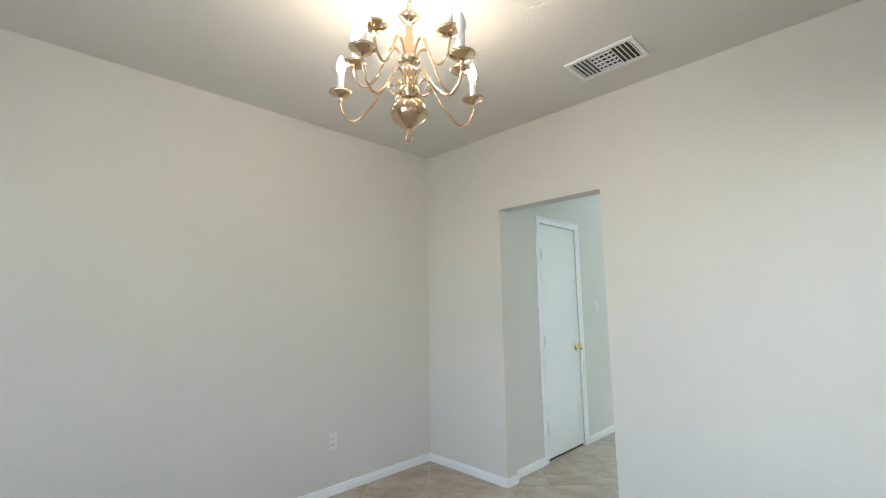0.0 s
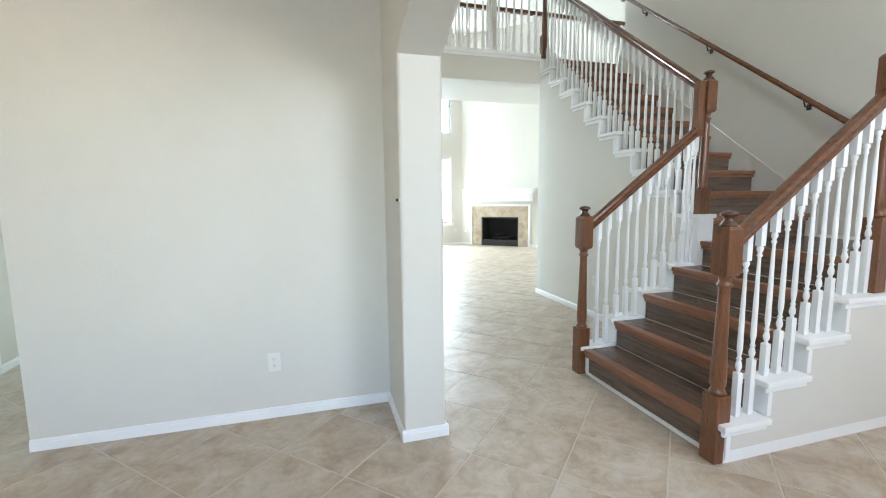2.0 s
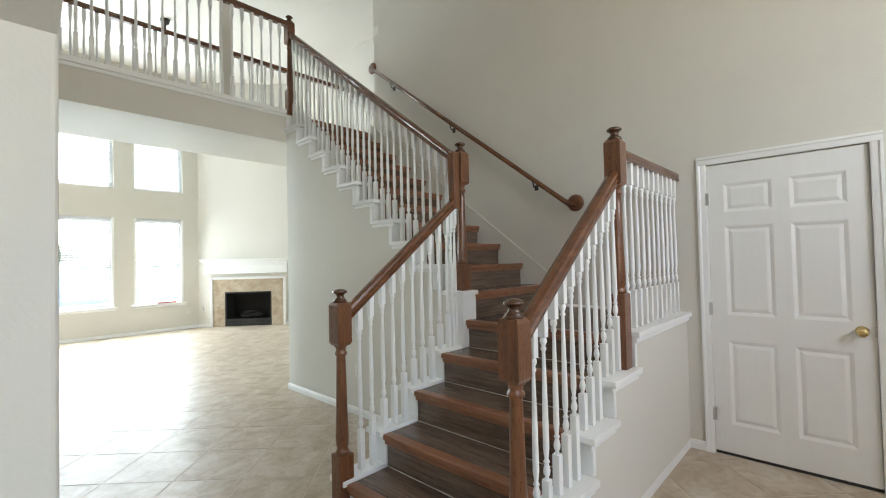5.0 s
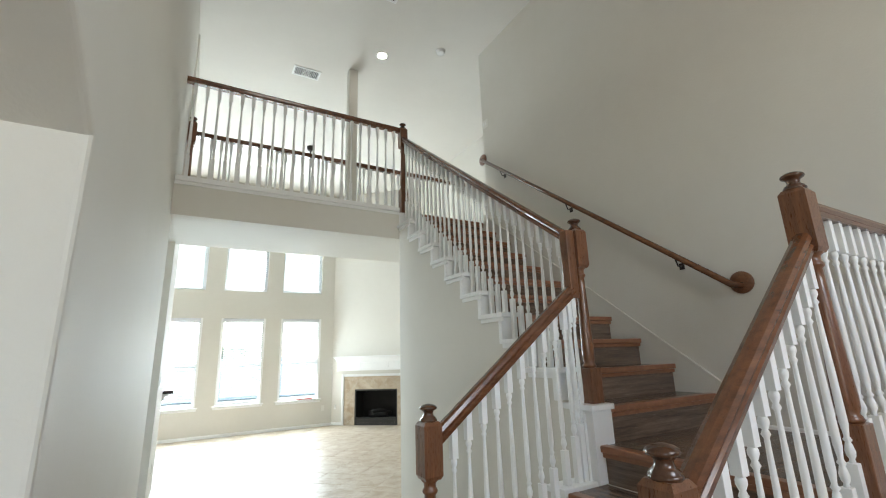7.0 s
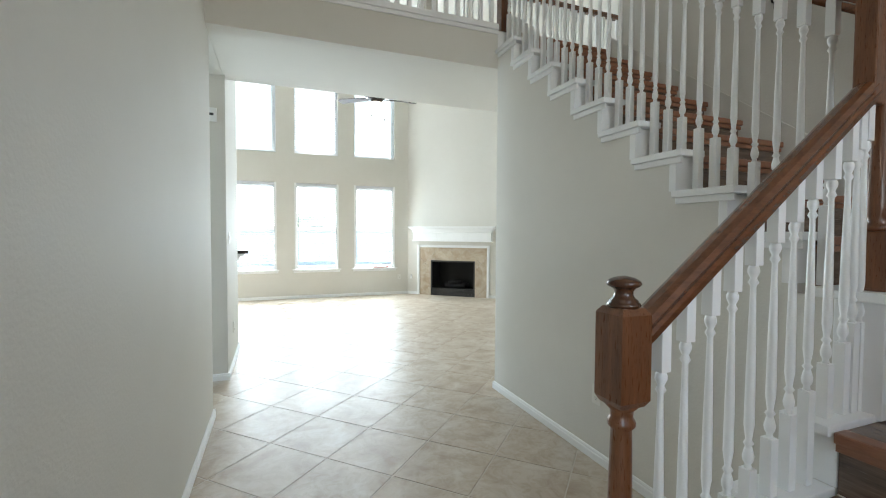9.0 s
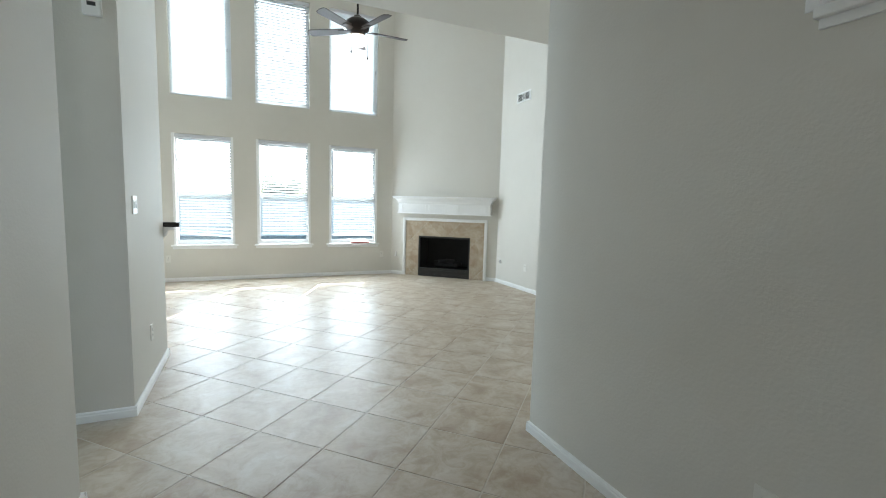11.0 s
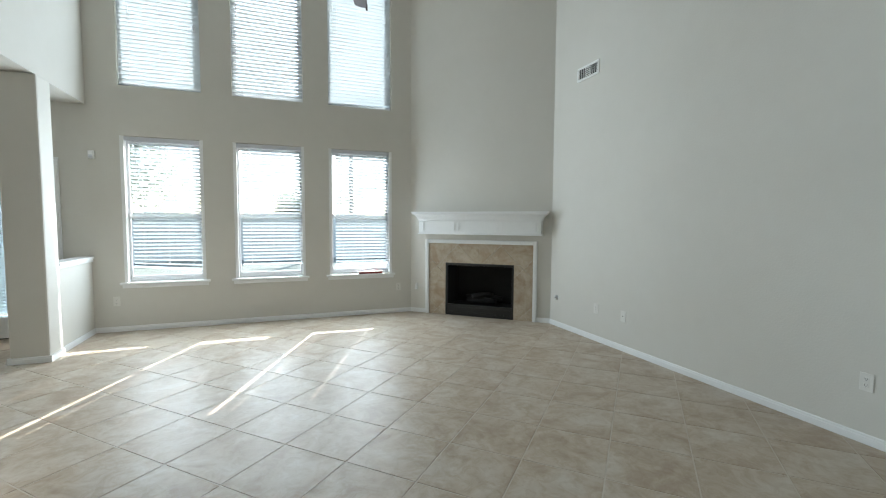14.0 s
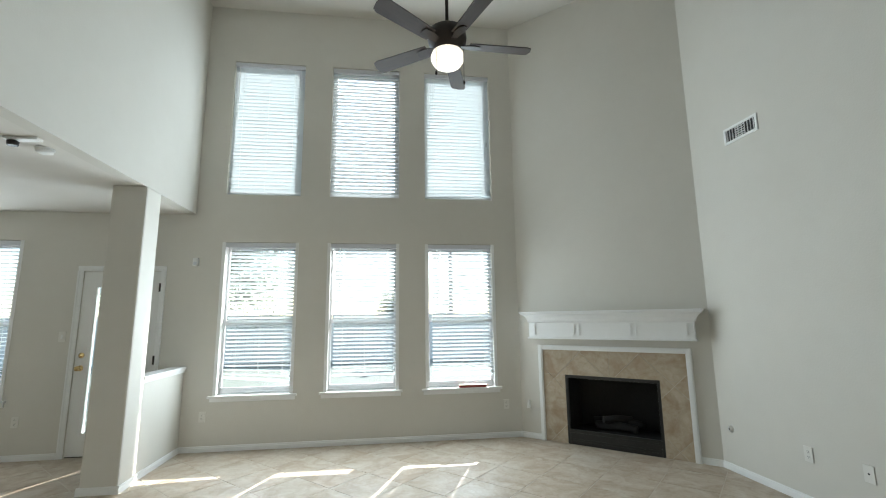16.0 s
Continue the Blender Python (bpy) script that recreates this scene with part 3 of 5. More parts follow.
def blind(x0, x1, z0, z1, tilt, bottom, label, depth=0.045, sag=0.0, valance=True, gap=0.092, pitch=0.046, wobble=0.9):
    """A venetian blind: headrail, slats, ladder cords, bottom rail, tilt wand. bottom: height of its lower end over z0."""
    W, H = x1 - x0, z1 - z0
    b = thing("venetian_blind", label, "window blind", "blinds in the windows", Matrix.Translation((x0, BACK + depth, z0)))
    left, right = gap, W - (0.034 if valance else 0.008)
    part("headrail", box(0.030 if valance else 0.004, right + 0.003, -0.03, 0.03, H - 0.055, H - 0.004, 0.003), SLAT if z0 < 0.5 else VALANCE, b)
    key = round(right - left, 3)
    holed = valance
    if key not in SLAT_ME:
        bm = bmesh.new()
        rows = []
        xs = [0] + [key * f + o for f in (0.14, 0.86) for o in (-0.010, 0.010)] + [key]
        for u in (-0.025, -0.0145, -0.008, 0.008, 0.0145, 0.025):
            rows.append([bm.verts.new((xx, u, 0.0022 - 3.5 * u * u)) for xx in xs])
        for n_row, (a, c) in enumerate(zip(rows, rows[1:])):
            for k in range(5):
                if not (holed and n_row == 2 and k in (1, 3)):  # the holes that the lift cords run through
                    bm.faces.new((a[k], a[k + 1], c[k + 1], c[k]))
        bm.normal_update()
        bmesh.ops.solidify(bm, geom=bm.faces[:], thickness=0.0022)
        SLAT_ME[key] = mesh_of("slat", bm, SLAT)
    z = H - 0.085
    while z > bottom + 0.03:
        lean = tilt + random.uniform(-wobble, wobble)
        drop = 0.0
        if sag and z < bottom + 0.16:
            drop = sag * (1 - (z - bottom) / 0.16)
        share("slat", SLAT_ME[key], b, pose(left, 0, z, 0, 0, 0) @ pose(0, 0, 0, 0, -math.degrees(math.atan2(drop, W)), 0) @ pose(0, 0, 0, lean, random.uniform(-0.2, 0.2) * wobble, 0))
        z -= pitch
    rail = part("bottom_rail", box(0, key, -0.025, 0.025, -0.010, 0.008, 0.003), SLAT, b)
    rail.matrix_basis = pose(left, 0, bottom, 0, -math.degrees(math.atan2(sag, W)), 0)
    for u in (0.14, 0.5, 0.86):
        part("ladder_cord", boxes((left + u * key - 0.0012, left + u * key + 0.0012, -0.028, -0.026, bottom, H - 0.05), (left + u * key - 0.0012, left + u * key + 0.0012, 0.026, 0.028, bottom, H - 0.05)), PLASTIC, b)
    part("tilt_wand", tube([(left + 0.06, -0.036, H - 0.06), (left + 0.065, -0.036, H - 0.06 - min(0.75, H * 0.45))], 0.0035, 6), PLASTIC, b)
    if not valance and z1 > 2.5:
        part("cord_tassel", lathe([(0.004, 0.0), (0.011, 0.006), (0.010, 0.05), (0.003, 0.06)], 10, at=(right - 0.05, -0.045, H * 0.42)), VALANCE, b)
        part("lift_cord", tube([(right - 0.05, -0.045, H * 0.42 + 0.055), (right - 0.05, -0.036, H - 0.05)], 0.0018, 6), PLASTIC, b)
    return b


for i, (a, b) in enumerate(WINDOWS):
    window(i + 1, a, b, *W_LOW, True)
    window(i + 4, a, b, *W_HIGH, False)
window(7, NOOK_WIN[0], NOOK_WIN[1], NOOK_WIN[2], NOOK_WIN[3], True)
blind(*WINDOWS[0], *W_LOW, -27, 0.20, "white blind with open slats and a slanting broken bottom rail", sag=-0.075)
blind(*WINDOWS[1], *W_LOW, -30, 0.19, "white blind with open slats stopping short of the sill")
blind(*WINDOWS[2], *W_LOW, -32, 0.16, "white blind with half-open slats stopping short of the sill")
blind(*WINDOWS[0], *W_HIGH, -57, 0.02, "white blind with almost closed slats", valance=False, gap=0.005, pitch=0.048, wobble=0.25)
blind(*WINDOWS[1], *W_HIGH, 58, 0.0, "white blind with half-closed slats and darker gaps", valance=False, gap=0.005, pitch=0.048, wobble=0.25)
blind(*WINDOWS[2], *W_HIGH, -54, 0.03, "white blind with almost closed slats and a crooked bottom rail", sag=0.03, valance=False, gap=0.005, pitch=0.048, wobble=0.25)
blind(NOOK_WIN[0], NOOK_WIN[1], NOOK_WIN[2], NOOK_WIN[3], -12, 0.05, "white blind with open slats")
db = blind(NOOK_DOOR[0] + 0.165, NOOK_DOOR[0] + 0.665, 0.26, 1.85, -68, 0.0, "white mini blind on the back door glass", depth=0.055, valance=False, gap=0.004, pitch=0.038, wobble=0.3)

# ---- staircase ----
GO_X, GO_Y = 0.2555, 0.258
X0, Y0, LAND = 2.436, 2.641, 0.1935 * 5
LEFT_Y, RIGHT_Y, POST_X0, POST_X1 = 2.706, 1.547, 2.437, 3.503


def tread_x(k):
    return X0 + GO_X * k


def up_z(k):
    return LAND + 0.1935 * (k + 1) + (UP - (LAND + 0.1935 * 11)) * k / 10


stairs = thing("staircase", "quarter-turn stair with brown laminate treads and white stepped sides", "staircase", at=Matrix.Identity(4))
tagged(stairs, kind="structure")
TRD = mesh_of("tread", box(0, GO_X + 0.03, 1.605, 2.652, -0.03, 0.0, 0.003), TREAD_Y)
NOS = mesh_of("nosing", boxes((-0.012, 0.05, 1.605, 2.652, -0.032, 0.003, 0.007), (0.002, 0.022, 1.605, 2.652, -0.058, -0.034, 0.003)), NOSE)
for k in range(5):
    x, z = tread_x(k), 0.1935 * (k + 1)
    if k < 4:
        share("tread", TRD, stairs, pose(x, 0, z))
    share("nosing", NOS, stairs, pose(x, 0, z + 0.001))
    part("riser", box(x + 0.022, x + 0.036, 1.605, 2.652, z - 0.1935, z - 0.03), TREAD_Y, stairs)
    if k:
        part("caulk_line", box(x + 0.017, x + 0.0218, 1.607, 2.650, z - 0.1933, z - 0.1903), GROUT, stairs, "thin pale line of caulk")
for i in range(7):
    y = 1.605 + i * 0.153
    part("landing_plank", box(tread_x(4) + 0.04, EAST_F, y + 0.001, min(y + 0.152, 2.672), LAND - 0.03, LAND, 0.002), TREAD_X, stairs)
UTRD = mesh_of("tread", box(3.565, EAST_F - 0.014, 0, GO_Y + 0.03, -0.03, 0.0, 0.003), TREAD_X)
UNOS = mesh_of("nosing", boxes((3.565, EAST_F - 0.014, -0.012, 0.05, -0.032, 0.003, 0.007), (3.565, EAST_F - 0.014, 0.002, 0.022, -0.058, -0.034, 0.003)), NOSE)
for k in range(11):
    y, z = Y0 + GO_Y * k, up_z(k)
    if k < 10:
        share("tread", UTRD, stairs, pose(0, y, z))
    share("nosing", UNOS, stairs, pose(0, y, z + 0.001))
    part("riser", box(3.565, EAST_F - 0.014, y + 0.022, y + 0.036, (up_z(k - 1) if k else LAND), z - 0.03), TREAD_X, stairs)
part("foot_strip", box(X0 + 0.010, X0 + 0.023, 1.605, 2.652, 0.0, 0.022, 0.003), TRIM, stairs, "white quarter-round strip")


for y in (1.605, 2.630):
    part("end_strip", box(X0 + 0.006, X0 + 0.024, y, y + 0.022, 0.022, 0.158, 0.003), TRIM, stairs, "white strip at the end of the first riser")


def low_z(k):
    return 0.1935 * (k + 1) - 0.012


right_side = [(2.46, LOW)] + [p for k in range(4) for p in ((tread_x(k) + 0.02, low_z(k)), (tread_x(k + 1) + 0.02, low_z(k)))] + [(3.54, low_z(3)), (3.54, LAND - 0.012), (EAST_F, LAND - 0.012), (EAST_F, LOW)]
right_side[1] = (2.46, low_z(0))
part("side_wall", prism(right_side, "y", 1.50, 1.60), PAINT, stairs, "greige painted side wall under the steps")
left_side = [(2.46, LOW), (2.46, low_z(0))] + [p for k in range(4) for p in ((tread_x(k) + 0.02, low_z(k)), (tread_x(k + 1) + 0.02, low_z(k)))][1:-1] + [(3.44, low_z(3)), (3.44, LOW)]
part("side_wall", prism(left_side, "y", 2.657, 2.757), PAINT, stairs, "greige painted side wall under the steps")
up_side = [(2.657, LOW), (2.657, up_z(0) - 0.012)]
for k in range(1, 11):
    up_side += [(Y0 + GO_Y * k + 0.02, up_z(k - 1) - 0.012), (Y0 + GO_Y * k + 0.02, up_z(k) - 0.012)]
up_side += [(STAIR_END, up_z(10) - 0.012), (STAIR_END, LOW)]
structure("wall_stair", prism(up_side, "x", STAIR_X, STAIR_X + 0.12), PAINT, "greige wall rising in steps under the upper flight")

part("landing_baseboard", sweep([(EAST_F - 0.0, 2.66, LAND), (EAST_F - 0.0, 1.60, LAND)], [(-0.001, 0), (0.012, 0), (0.012, 0.014), (0.007, 0.022), (-0.001, 0.024)]), TRIM, stairs)
# white stepped caps that carry the balusters
CAPX = mesh_of("step_cap", boxes((-0.03, GO_X + 0.018, -0.085, 0.052, -0.012, 0.020, 0.005), (-0.018, GO_X + 0.010, -0.066, -0.0505, -0.042, -0.012, 0.004)), TRIM)
CAPX2 = mesh_of("step_cap", boxes((-0.03, GO_X + 0.10, -0.085, 0.052, -0.012, 0.020, 0.005), (-0.018, GO_X + 0.09, -0.066, -0.0505, -0.042, -0.012, 0.004)), TRIM)
CAPR = mesh_of("cap_riser", box(0.016, 0.045, -0.056, 0.052, -0.1735, -0.012, 0.003), TRIM)
for k in range(4):
    for y, s in ((RIGHT_Y, 1), (LEFT_Y, -1)):
        m = pose(tread_x(k), y, 0.1935 * (k + 1)) @ Matrix.Diagonal((1, s, 1, 1))
        share("step_cap", CAPX if (k < 3 or s < 0) else CAPX2, stairs, m)
        share("cap_riser", CAPR, stairs, m)
part("landing_cap", boxes((3.52, EAST_F - 0.001, RIGHT_Y - 0.085, RIGHT_Y + 0.052, LAND - 0.012, LAND + 0.020, 0.005), (3.532, EAST_F - 0.001, RIGHT_Y - 0.066, RIGHT_Y - 0.0505, LAND - 0.042, LAND - 0.012, 0.004)), TRIM, stairs)
part("cap_riser", box(3.53, 3.56, RIGHT_Y - 0.056, RIGHT_Y + 0.052, LAND - 0.1735, LAND - 0.012, 0.003), TRIM, stairs)
part("newel_box", boxes((3.415, 3.568, 2.640, 2.775, 0.1935 * 4 + 0.004, up_z(0) - 0.012, 0.004), (3.40, 3.58, 2.625, 2.85, up_z(0) - 0.012, up_z(0) + 0.02, 0.005)), TRIM, stairs, "white painted box under the corner newel")
UCAP = mesh_of("step_cap", boxes((-0.095, 0.066, -0.03, GO_Y + 0.018, -0.012, 0.020, 0.005), (-0.076, -0.0605, -0.018, GO_Y + 0.010, -0.042, -0.012, 0.004)), TRIM)
UCAPR = mesh_of("cap_riser", box(-0.066, 0.062, 0.016, 0.055, -0.1735, -0.012, 0.003), TRIM)
for k in range(1, 11):
    m = pose(POST_X1, Y0 + GO_Y * k, up_z(k))
    if k < 10:
        share("step_cap", UCAP, stairs, m)
    share("cap_riser", UCAPR, stairs, m)
part("wall_skirt", prism([(2.585, LAND), (2.585, 1.235), (5.2, 3.215), (5.2, 2.8), (2.9, LAND)], "x", EAST_F - 0.013, EAST_F - 0.001), PAINT, stairs, "painted skirt board along the wall")
part("skirt_cap", sweep([(EAST_F - 0.009, 2.585, 1.235), (EAST_F - 0.009, 5.2, 3.215)], [(-0.008, -0.006), (0.010, -0.006), (0.010, 0.008), (-0.008, 0.008)]), PAINT, stairs)
part("skirt_cap", box(EAST_F - 0.019, EAST_F - 0.001, 2.575, 2.588, LAND + 0.024, 1.238, 0.002), PAINT, stairs)

# ---- rails ----
RAIL = [(-0.028, -0.030), (0.028, -0.030), (0.031, -0.012), (0.025, -0.004), (0.031, 0.010), (0.026, 0.026), (0.010, 0.033), (-0.010, 0.033), (-0.026, 0.026), (-0.031, 0.010), (-0.025, -0.004), (-0.031, -0.012)]


def newel_mesh(h, base, block):
    """A turned oak newel: square base, slender turned shaft, square block, round finial. h: height to the finial's top."""
    q = 0.045
    bm = box(-q, q, -q, q, 0, base, 0.006)
    top = h - 0.075
    lo = top - block
    s = lo - base
    prof = [(0.030, base - 0.002), (0.041, base + 0.008), (0.036, base + 0.02), (0.029, base + 0.03), (0.036, base + 0.05), (0.037, base + 0.09), (0.031, base + s * 0.45), (0.026, lo - 0.10), (0.025, lo - 0.065), (0.034, lo - 0.055), (0.034, lo - 0.045), (0.027, lo - 0.035), (0.028, lo - 0.018), (0.040, lo - 0.006), (0.036, lo + 0.004)]
    lathe(prof, 14, bm)
    # square head, chamfered at both ends
    rings = [[bm.verts.new((x * w, y * w, z)) for x, y in ((-1, -1), (1, -1), (1, 1), (-1, 1))] for w, z in ((0.036, lo - 0.004), (q, lo + 0.012), (q, top - 0.016), (0.034, top))]
    for a, b in zip(rings, rings[1:]):
        for i in range(4):
            bm.faces.new((a[i], a[(i + 1) % 4], b[(i + 1) % 4], b[i]))
    bm.faces.new(rings[0][::-1])
    bm.faces.new(rings[-1])
    return bm


def baluster_mesh(h, base, cap=0.13):
    """A white turned baluster, square at foot and head."""
    q = 0.0160
    bm = box(-q, q, -q, q, 0, base, 0.002)
    top = h - cap
    s = top - base
    prof = [(0.011, base - 0.002), (0.008, base + 0.012), (0.0135, base + 0.022), (0.0155, base + 0.036), (0.0105, base + 0.058), (0.0080, base + 0.064), (0.0140, base + 0.072), (0.0080, base + 0.082), (0.0135, base + 0.125), (0.0120, base + s * 0.5), (0.0078, top - 0.085), (0.0075, top - 0.058), (0.0135, top - 0.048), (0.0080, top - 0.036), (0.0150, top - 0.020), (0.0150, top - 0.010), (0.0105, top + 0.002)]
    lathe(prof, 8, bm)
    bm_box(bm, -q, q, -q, q, top, h, 0.002)
    return bm


BAL_ME = {}


def baluster(parent, x, y, z, h, base=0.22):
    key = (round(h, 2), round(base, 2))
    if key not in BAL_ME:
        BAL_ME[key] = mesh_of("baluster", baluster_mesh(key[0], key[1]), TRIM)
    share("baluster", BAL_ME[key], parent, pose(x, y, z))


lower_slope = 0.1935 / GO_X
upper_slope = 0.758


def low_rail(x):
    return 1.085 + (x - POST_X0) * lower_slope


def up_rail(y):
    return 2.192 + (y - 2.79) * upper_slope


def lower_balustrade(y, label):
    r = thing("stair_railing", label, "stair railing", "stair railings")
    n1 = part("newel_post", newel_mesh(1.262, 0.35, 0.235), OAK, r, "turned brown oak newel with round finial")
    n1.matrix_basis = pose(POST_X0, y, 0)
    for k in range(4):
        for u in (0.045, 0.128, 0.211):
            x = tread_x(k) + u
            if x > POST_X0 + 0.07 and x < POST_X1 - 0.06:
                z = 0.1935 * (k + 1) + 0.02
                baluster(r, x, y, z, low_rail(x) - 0.034 - z, 0.17 + 0.06 * (u > 0.1) + 0.06 * (u > 0.2))
    return r


r1 = lower_balustrade(LEFT_Y, "oak handrail with white turned balusters along the lower steps")
end = POST_X1 - 0.045
part("handrail", sweep([(POST_X0 + 0.03, LEFT_Y, low_rail(POST_X0 + 0.03)), (end - 0.04, LEFT_Y, low_rail(end - 0.04))], RAIL), OAK_X, r1)
part("rail_riser", box(end - 0.068, end - 0.001, LEFT_Y - 0.030, LEFT_Y + 0.030, low_rail(end - 0.068) - 0.03, 2.195, 0.007), OAK, r1, "upright oak block joining the two handrails")
n2 = part("newel_post", newel_mesh(2.284 - up_z(0) - 0.02, 0.195, 0.24), OAK, r1, "turned brown oak newel with round finial")
n2.matrix_basis = pose(POST_X1, LEFT_Y, up_z(0) + 0.02)
baluster(r1, 3.375, LEFT_Y, 0.1935 * 4 + 0.02, low_rail(3.375) - 0.034 - 0.794, 0.29)

r2 = lower_balustrade(RIGHT_Y, "oak handrail with white turned balusters beside the foyer")
part("handrail", sweep([(POST_X0 + 0.03, RIGHT_Y, low_rail(POST_X0 + 0.03)), (POST_X1 - 0.03, RIGHT_Y, low_rail(POST_X1 - 0.03))], RAIL), OAK_X, r2)
n3 = part("newel_post", newel_mesh(2.131 - 0.794, 0.41, 0.25), OAK, r2, "turned brown oak newel with round finial")
n3.matrix_basis = pose(POST_X1 - 0.03, RIGHT_Y, 0.1935 * 4 + 0.02)
part("handrail", sweep([(POST_X1 - 0.02, RIGHT_Y, 1.985), (EAST_F - 0.001, RIGHT_Y, 1.985)], RAIL), OAK_X, r2)
for i in range(11):
    baluster(r2, 3.59 + i * 0.0975, RIGHT_Y, LAND + 0.02, 1.955 - LAND - 0.02, 0.22)

r3 = thing("stair_railing", "long oak handrail with white turned balusters up the upper flight", "stair railing", "stair railings")
part("handrail", sweep([(POST_X1, LEFT_Y + 0.03, up_rail(LEFT_Y + 0.03)), (POST_X1, 5.25, up_rail(5.25))], RAIL), OAK_Y, r3)
for k in range(0, 11):
    for u in (0.045, 0.128, 0.211):
        y = Y0 + GO_Y * k + u
        if LEFT_Y + 0.07 < y < 5.22:
            z = up_z(k) + 0.02 if k < 10 else UP - 0.012
            baluster(r3, POST_X1, y, z, up_rail(y) - 0.034 - z, 0.17 + 0.06 * (u > 0.1) + 0.06 * (u > 0.2))

r4 = thing("bridge_railing", "dark oak rail with white turned balusters along the upper bridge", "railing", "bridge railings")
nu = part("newel_post", newel_mesh(4.29 - UP, 0.30, 0.26), OAK, r4, "turned brown oak newel with round finial")
nu.matrix_basis = pose(POST_X1 + 0.01, STAIR_END + 0.035, UP + 0.0)
part("handrail", sweep([(ARCH_B + 0.001, STAIR_END + 0.04, 4.185), (POST_X1, STAIR_END + 0.04, 4.185)], RAIL), OAK_X, r4)
for i in range(21):
    baluster(r4, ARCH_B + 0.08 + i * 0.1055, STAIR_END + 0.04, UP + 0.05, 4.155 - UP - 0.05, 0.23)
r5 = thing("bridge_railing", "dark oak rail with white turned balusters overlooking the living room", "railing", "bridge railings")
part("newel_post", newel_mesh(1.2, 0.26, 0.26), OAK, r5).matrix_basis = pose(ARCH_B + 0.05, 6.375, UP + 0.05)
part("handrail", sweep([(ARCH_B + 0.05, 6.375, 4.145), (EAST_L - 0.001, 6.375, 4.145)], RAIL), OAK_X, r5)
for i in range(43):
    baluster(r5, ARCH_B + 0.16 + i * 0.107, 6.375, UP + 0.05, 4.115 - UP - 0.05, 0.23)

wr = thing("wall_handrail", "round brown wooden handrail on metal brackets with end rosettes", "handrail")
a, b = Vector((EAST_F - 0.075, 2.37, 1.868)), Vector((EAST_F - 0.075, 5.10, 3.938))
part("rail_bar", tube([(EAST_F - 0.022, 2.335, 1.86), a, b, (EAST_F - 0.02, b.y + 0.04, b.z + 0.02)], 0.022, 12), OAK_Y, wr)
for p in (a, b):
    ro = part("rosette", lathe([(0.075, 0), (0.075, 0.012), (0.066, 0.02), (0.02, 0.022)], 24), OAK, wr)
    ro.matrix_basis = pose(EAST_F, p.y - 0.03 if p is a else p.y + 0.05, p.z + (0.012 if p is a else 0.03), 0, -90, 0)
for u in (0.13, 0.5, 0.86):
    p = a.lerp(b, u)
    part("bracket", tube([(EAST_F - 0.001, p.y, p.z - 0.075), (EAST_F - 0.05, p.y, p.z - 0.075), (p.x, p.y, p.z - 0.018)], 0.006, 8), BRONZE, wr)
    part("bracket_plate", box(EAST_F - 0.006, EAST_F, p.y - 0.02, p.y + 0.02, p.z - 0.10, p.z - 0.05, 0.003), BRONZE, wr)
# turned finials on the newels' heads
FINIAL_OAK = material("stained_oak_finial", (0.10, 0.040, 0.018), 0.24, second=(0.045, 0.017, 0.008), scale=9, stretch=(5, 5, 1), spread=0.35, coat=0.4)
FINIAL = mesh_of("finial", lathe([(0.036, -0.002), (0.040, 0.004), (0.038, 0.010), (0.033, 0.012), (0.034, 0.016), (0.026, 0.022), (0.022, 0.030), (0.022, 0.038), (0.027, 0.045), (0.037, 0.050), (0.041, 0.056), (0.038, 0.063), (0.026, 0.070), (0.010, 0.074), (0.002, 0.075)], 22), FINIAL_OAK)
for post in [o for o in scene.objects if o.name.startswith("newel_post")]:
    share("finial", FINIAL, post, Matrix.Translation((0, 0, max(v.co.z for v in post.data.vertices))))

# ---- fireplace ----
fp = thing("fireplace", "gas fireplace with beige tile surround, white mantel and black firebox", "fireplace", at=FP)
MID = (FB0 + FB1) / 2
H0, H1 = MID - 0.775, MID + 0.775
TT = 1.06
# tiles set on the diagonal, cut to the surround's edge
tiles = []


def clip(poly, axis, value, keep_less):
    out = []
    for i, p in enumerate(poly):
        q = poly[(i + 1) % len(poly)]
        pin, qin = (p[axis] <= value) == keep_less, (q[axis] <= value) == keep_less
        if pin:
            out.append(p)
        if pin != qin:
            t = (value - p[axis]) / (q[axis] - p[axis])
            out.append((p[0] + t * (q[0] - p[0]), p[1] + t * (q[1] - p[1])))
    return out


for rect in ((H0, FB0, 0.0, FBH), (FB1, H1, 0.0, FBH), (H0, MID, FBH, TT), (MID, H1, FBH, TT)):
    for i in range(-8, 9):
        for j in range(-8, 9):
            c = (MID + 0.3225 * (i - j), 0.40 + 0.3225 * (i + j))
            d = 0.3225 - 0.003
            poly = [(c[0] - d, c[1]), (c[0], c[1] - d), (c[0] + d, c[1]), (c[0], c[1] + d)]
            for axis, val, less in ((0, rect[0] + 0.001, False), (0, rect[1] - 0.001, True), (1, rect[2] + 0.001, False), (1, rect[3] - 0.001, True)):
                poly = clip(poly, axis, val, less) if len(poly) > 2 else []
            if len(poly) > 2:
                area = abs(sum(p[0] * q[1] - q[0] * p[1] for p, q in zip(poly, poly[1:] + poly[:1]))) / 2
                if area > 0.0005:
                    part("tile", prism(poly, "y", -0.014, -0.004), STONE, fp)
part("tile_backing", wall_with_openings(H0, H1, -0.006, 0.0, 0, TT, [(FB0, FB1, 0, FBH)]), GROUT, fp)
tw = 0.055
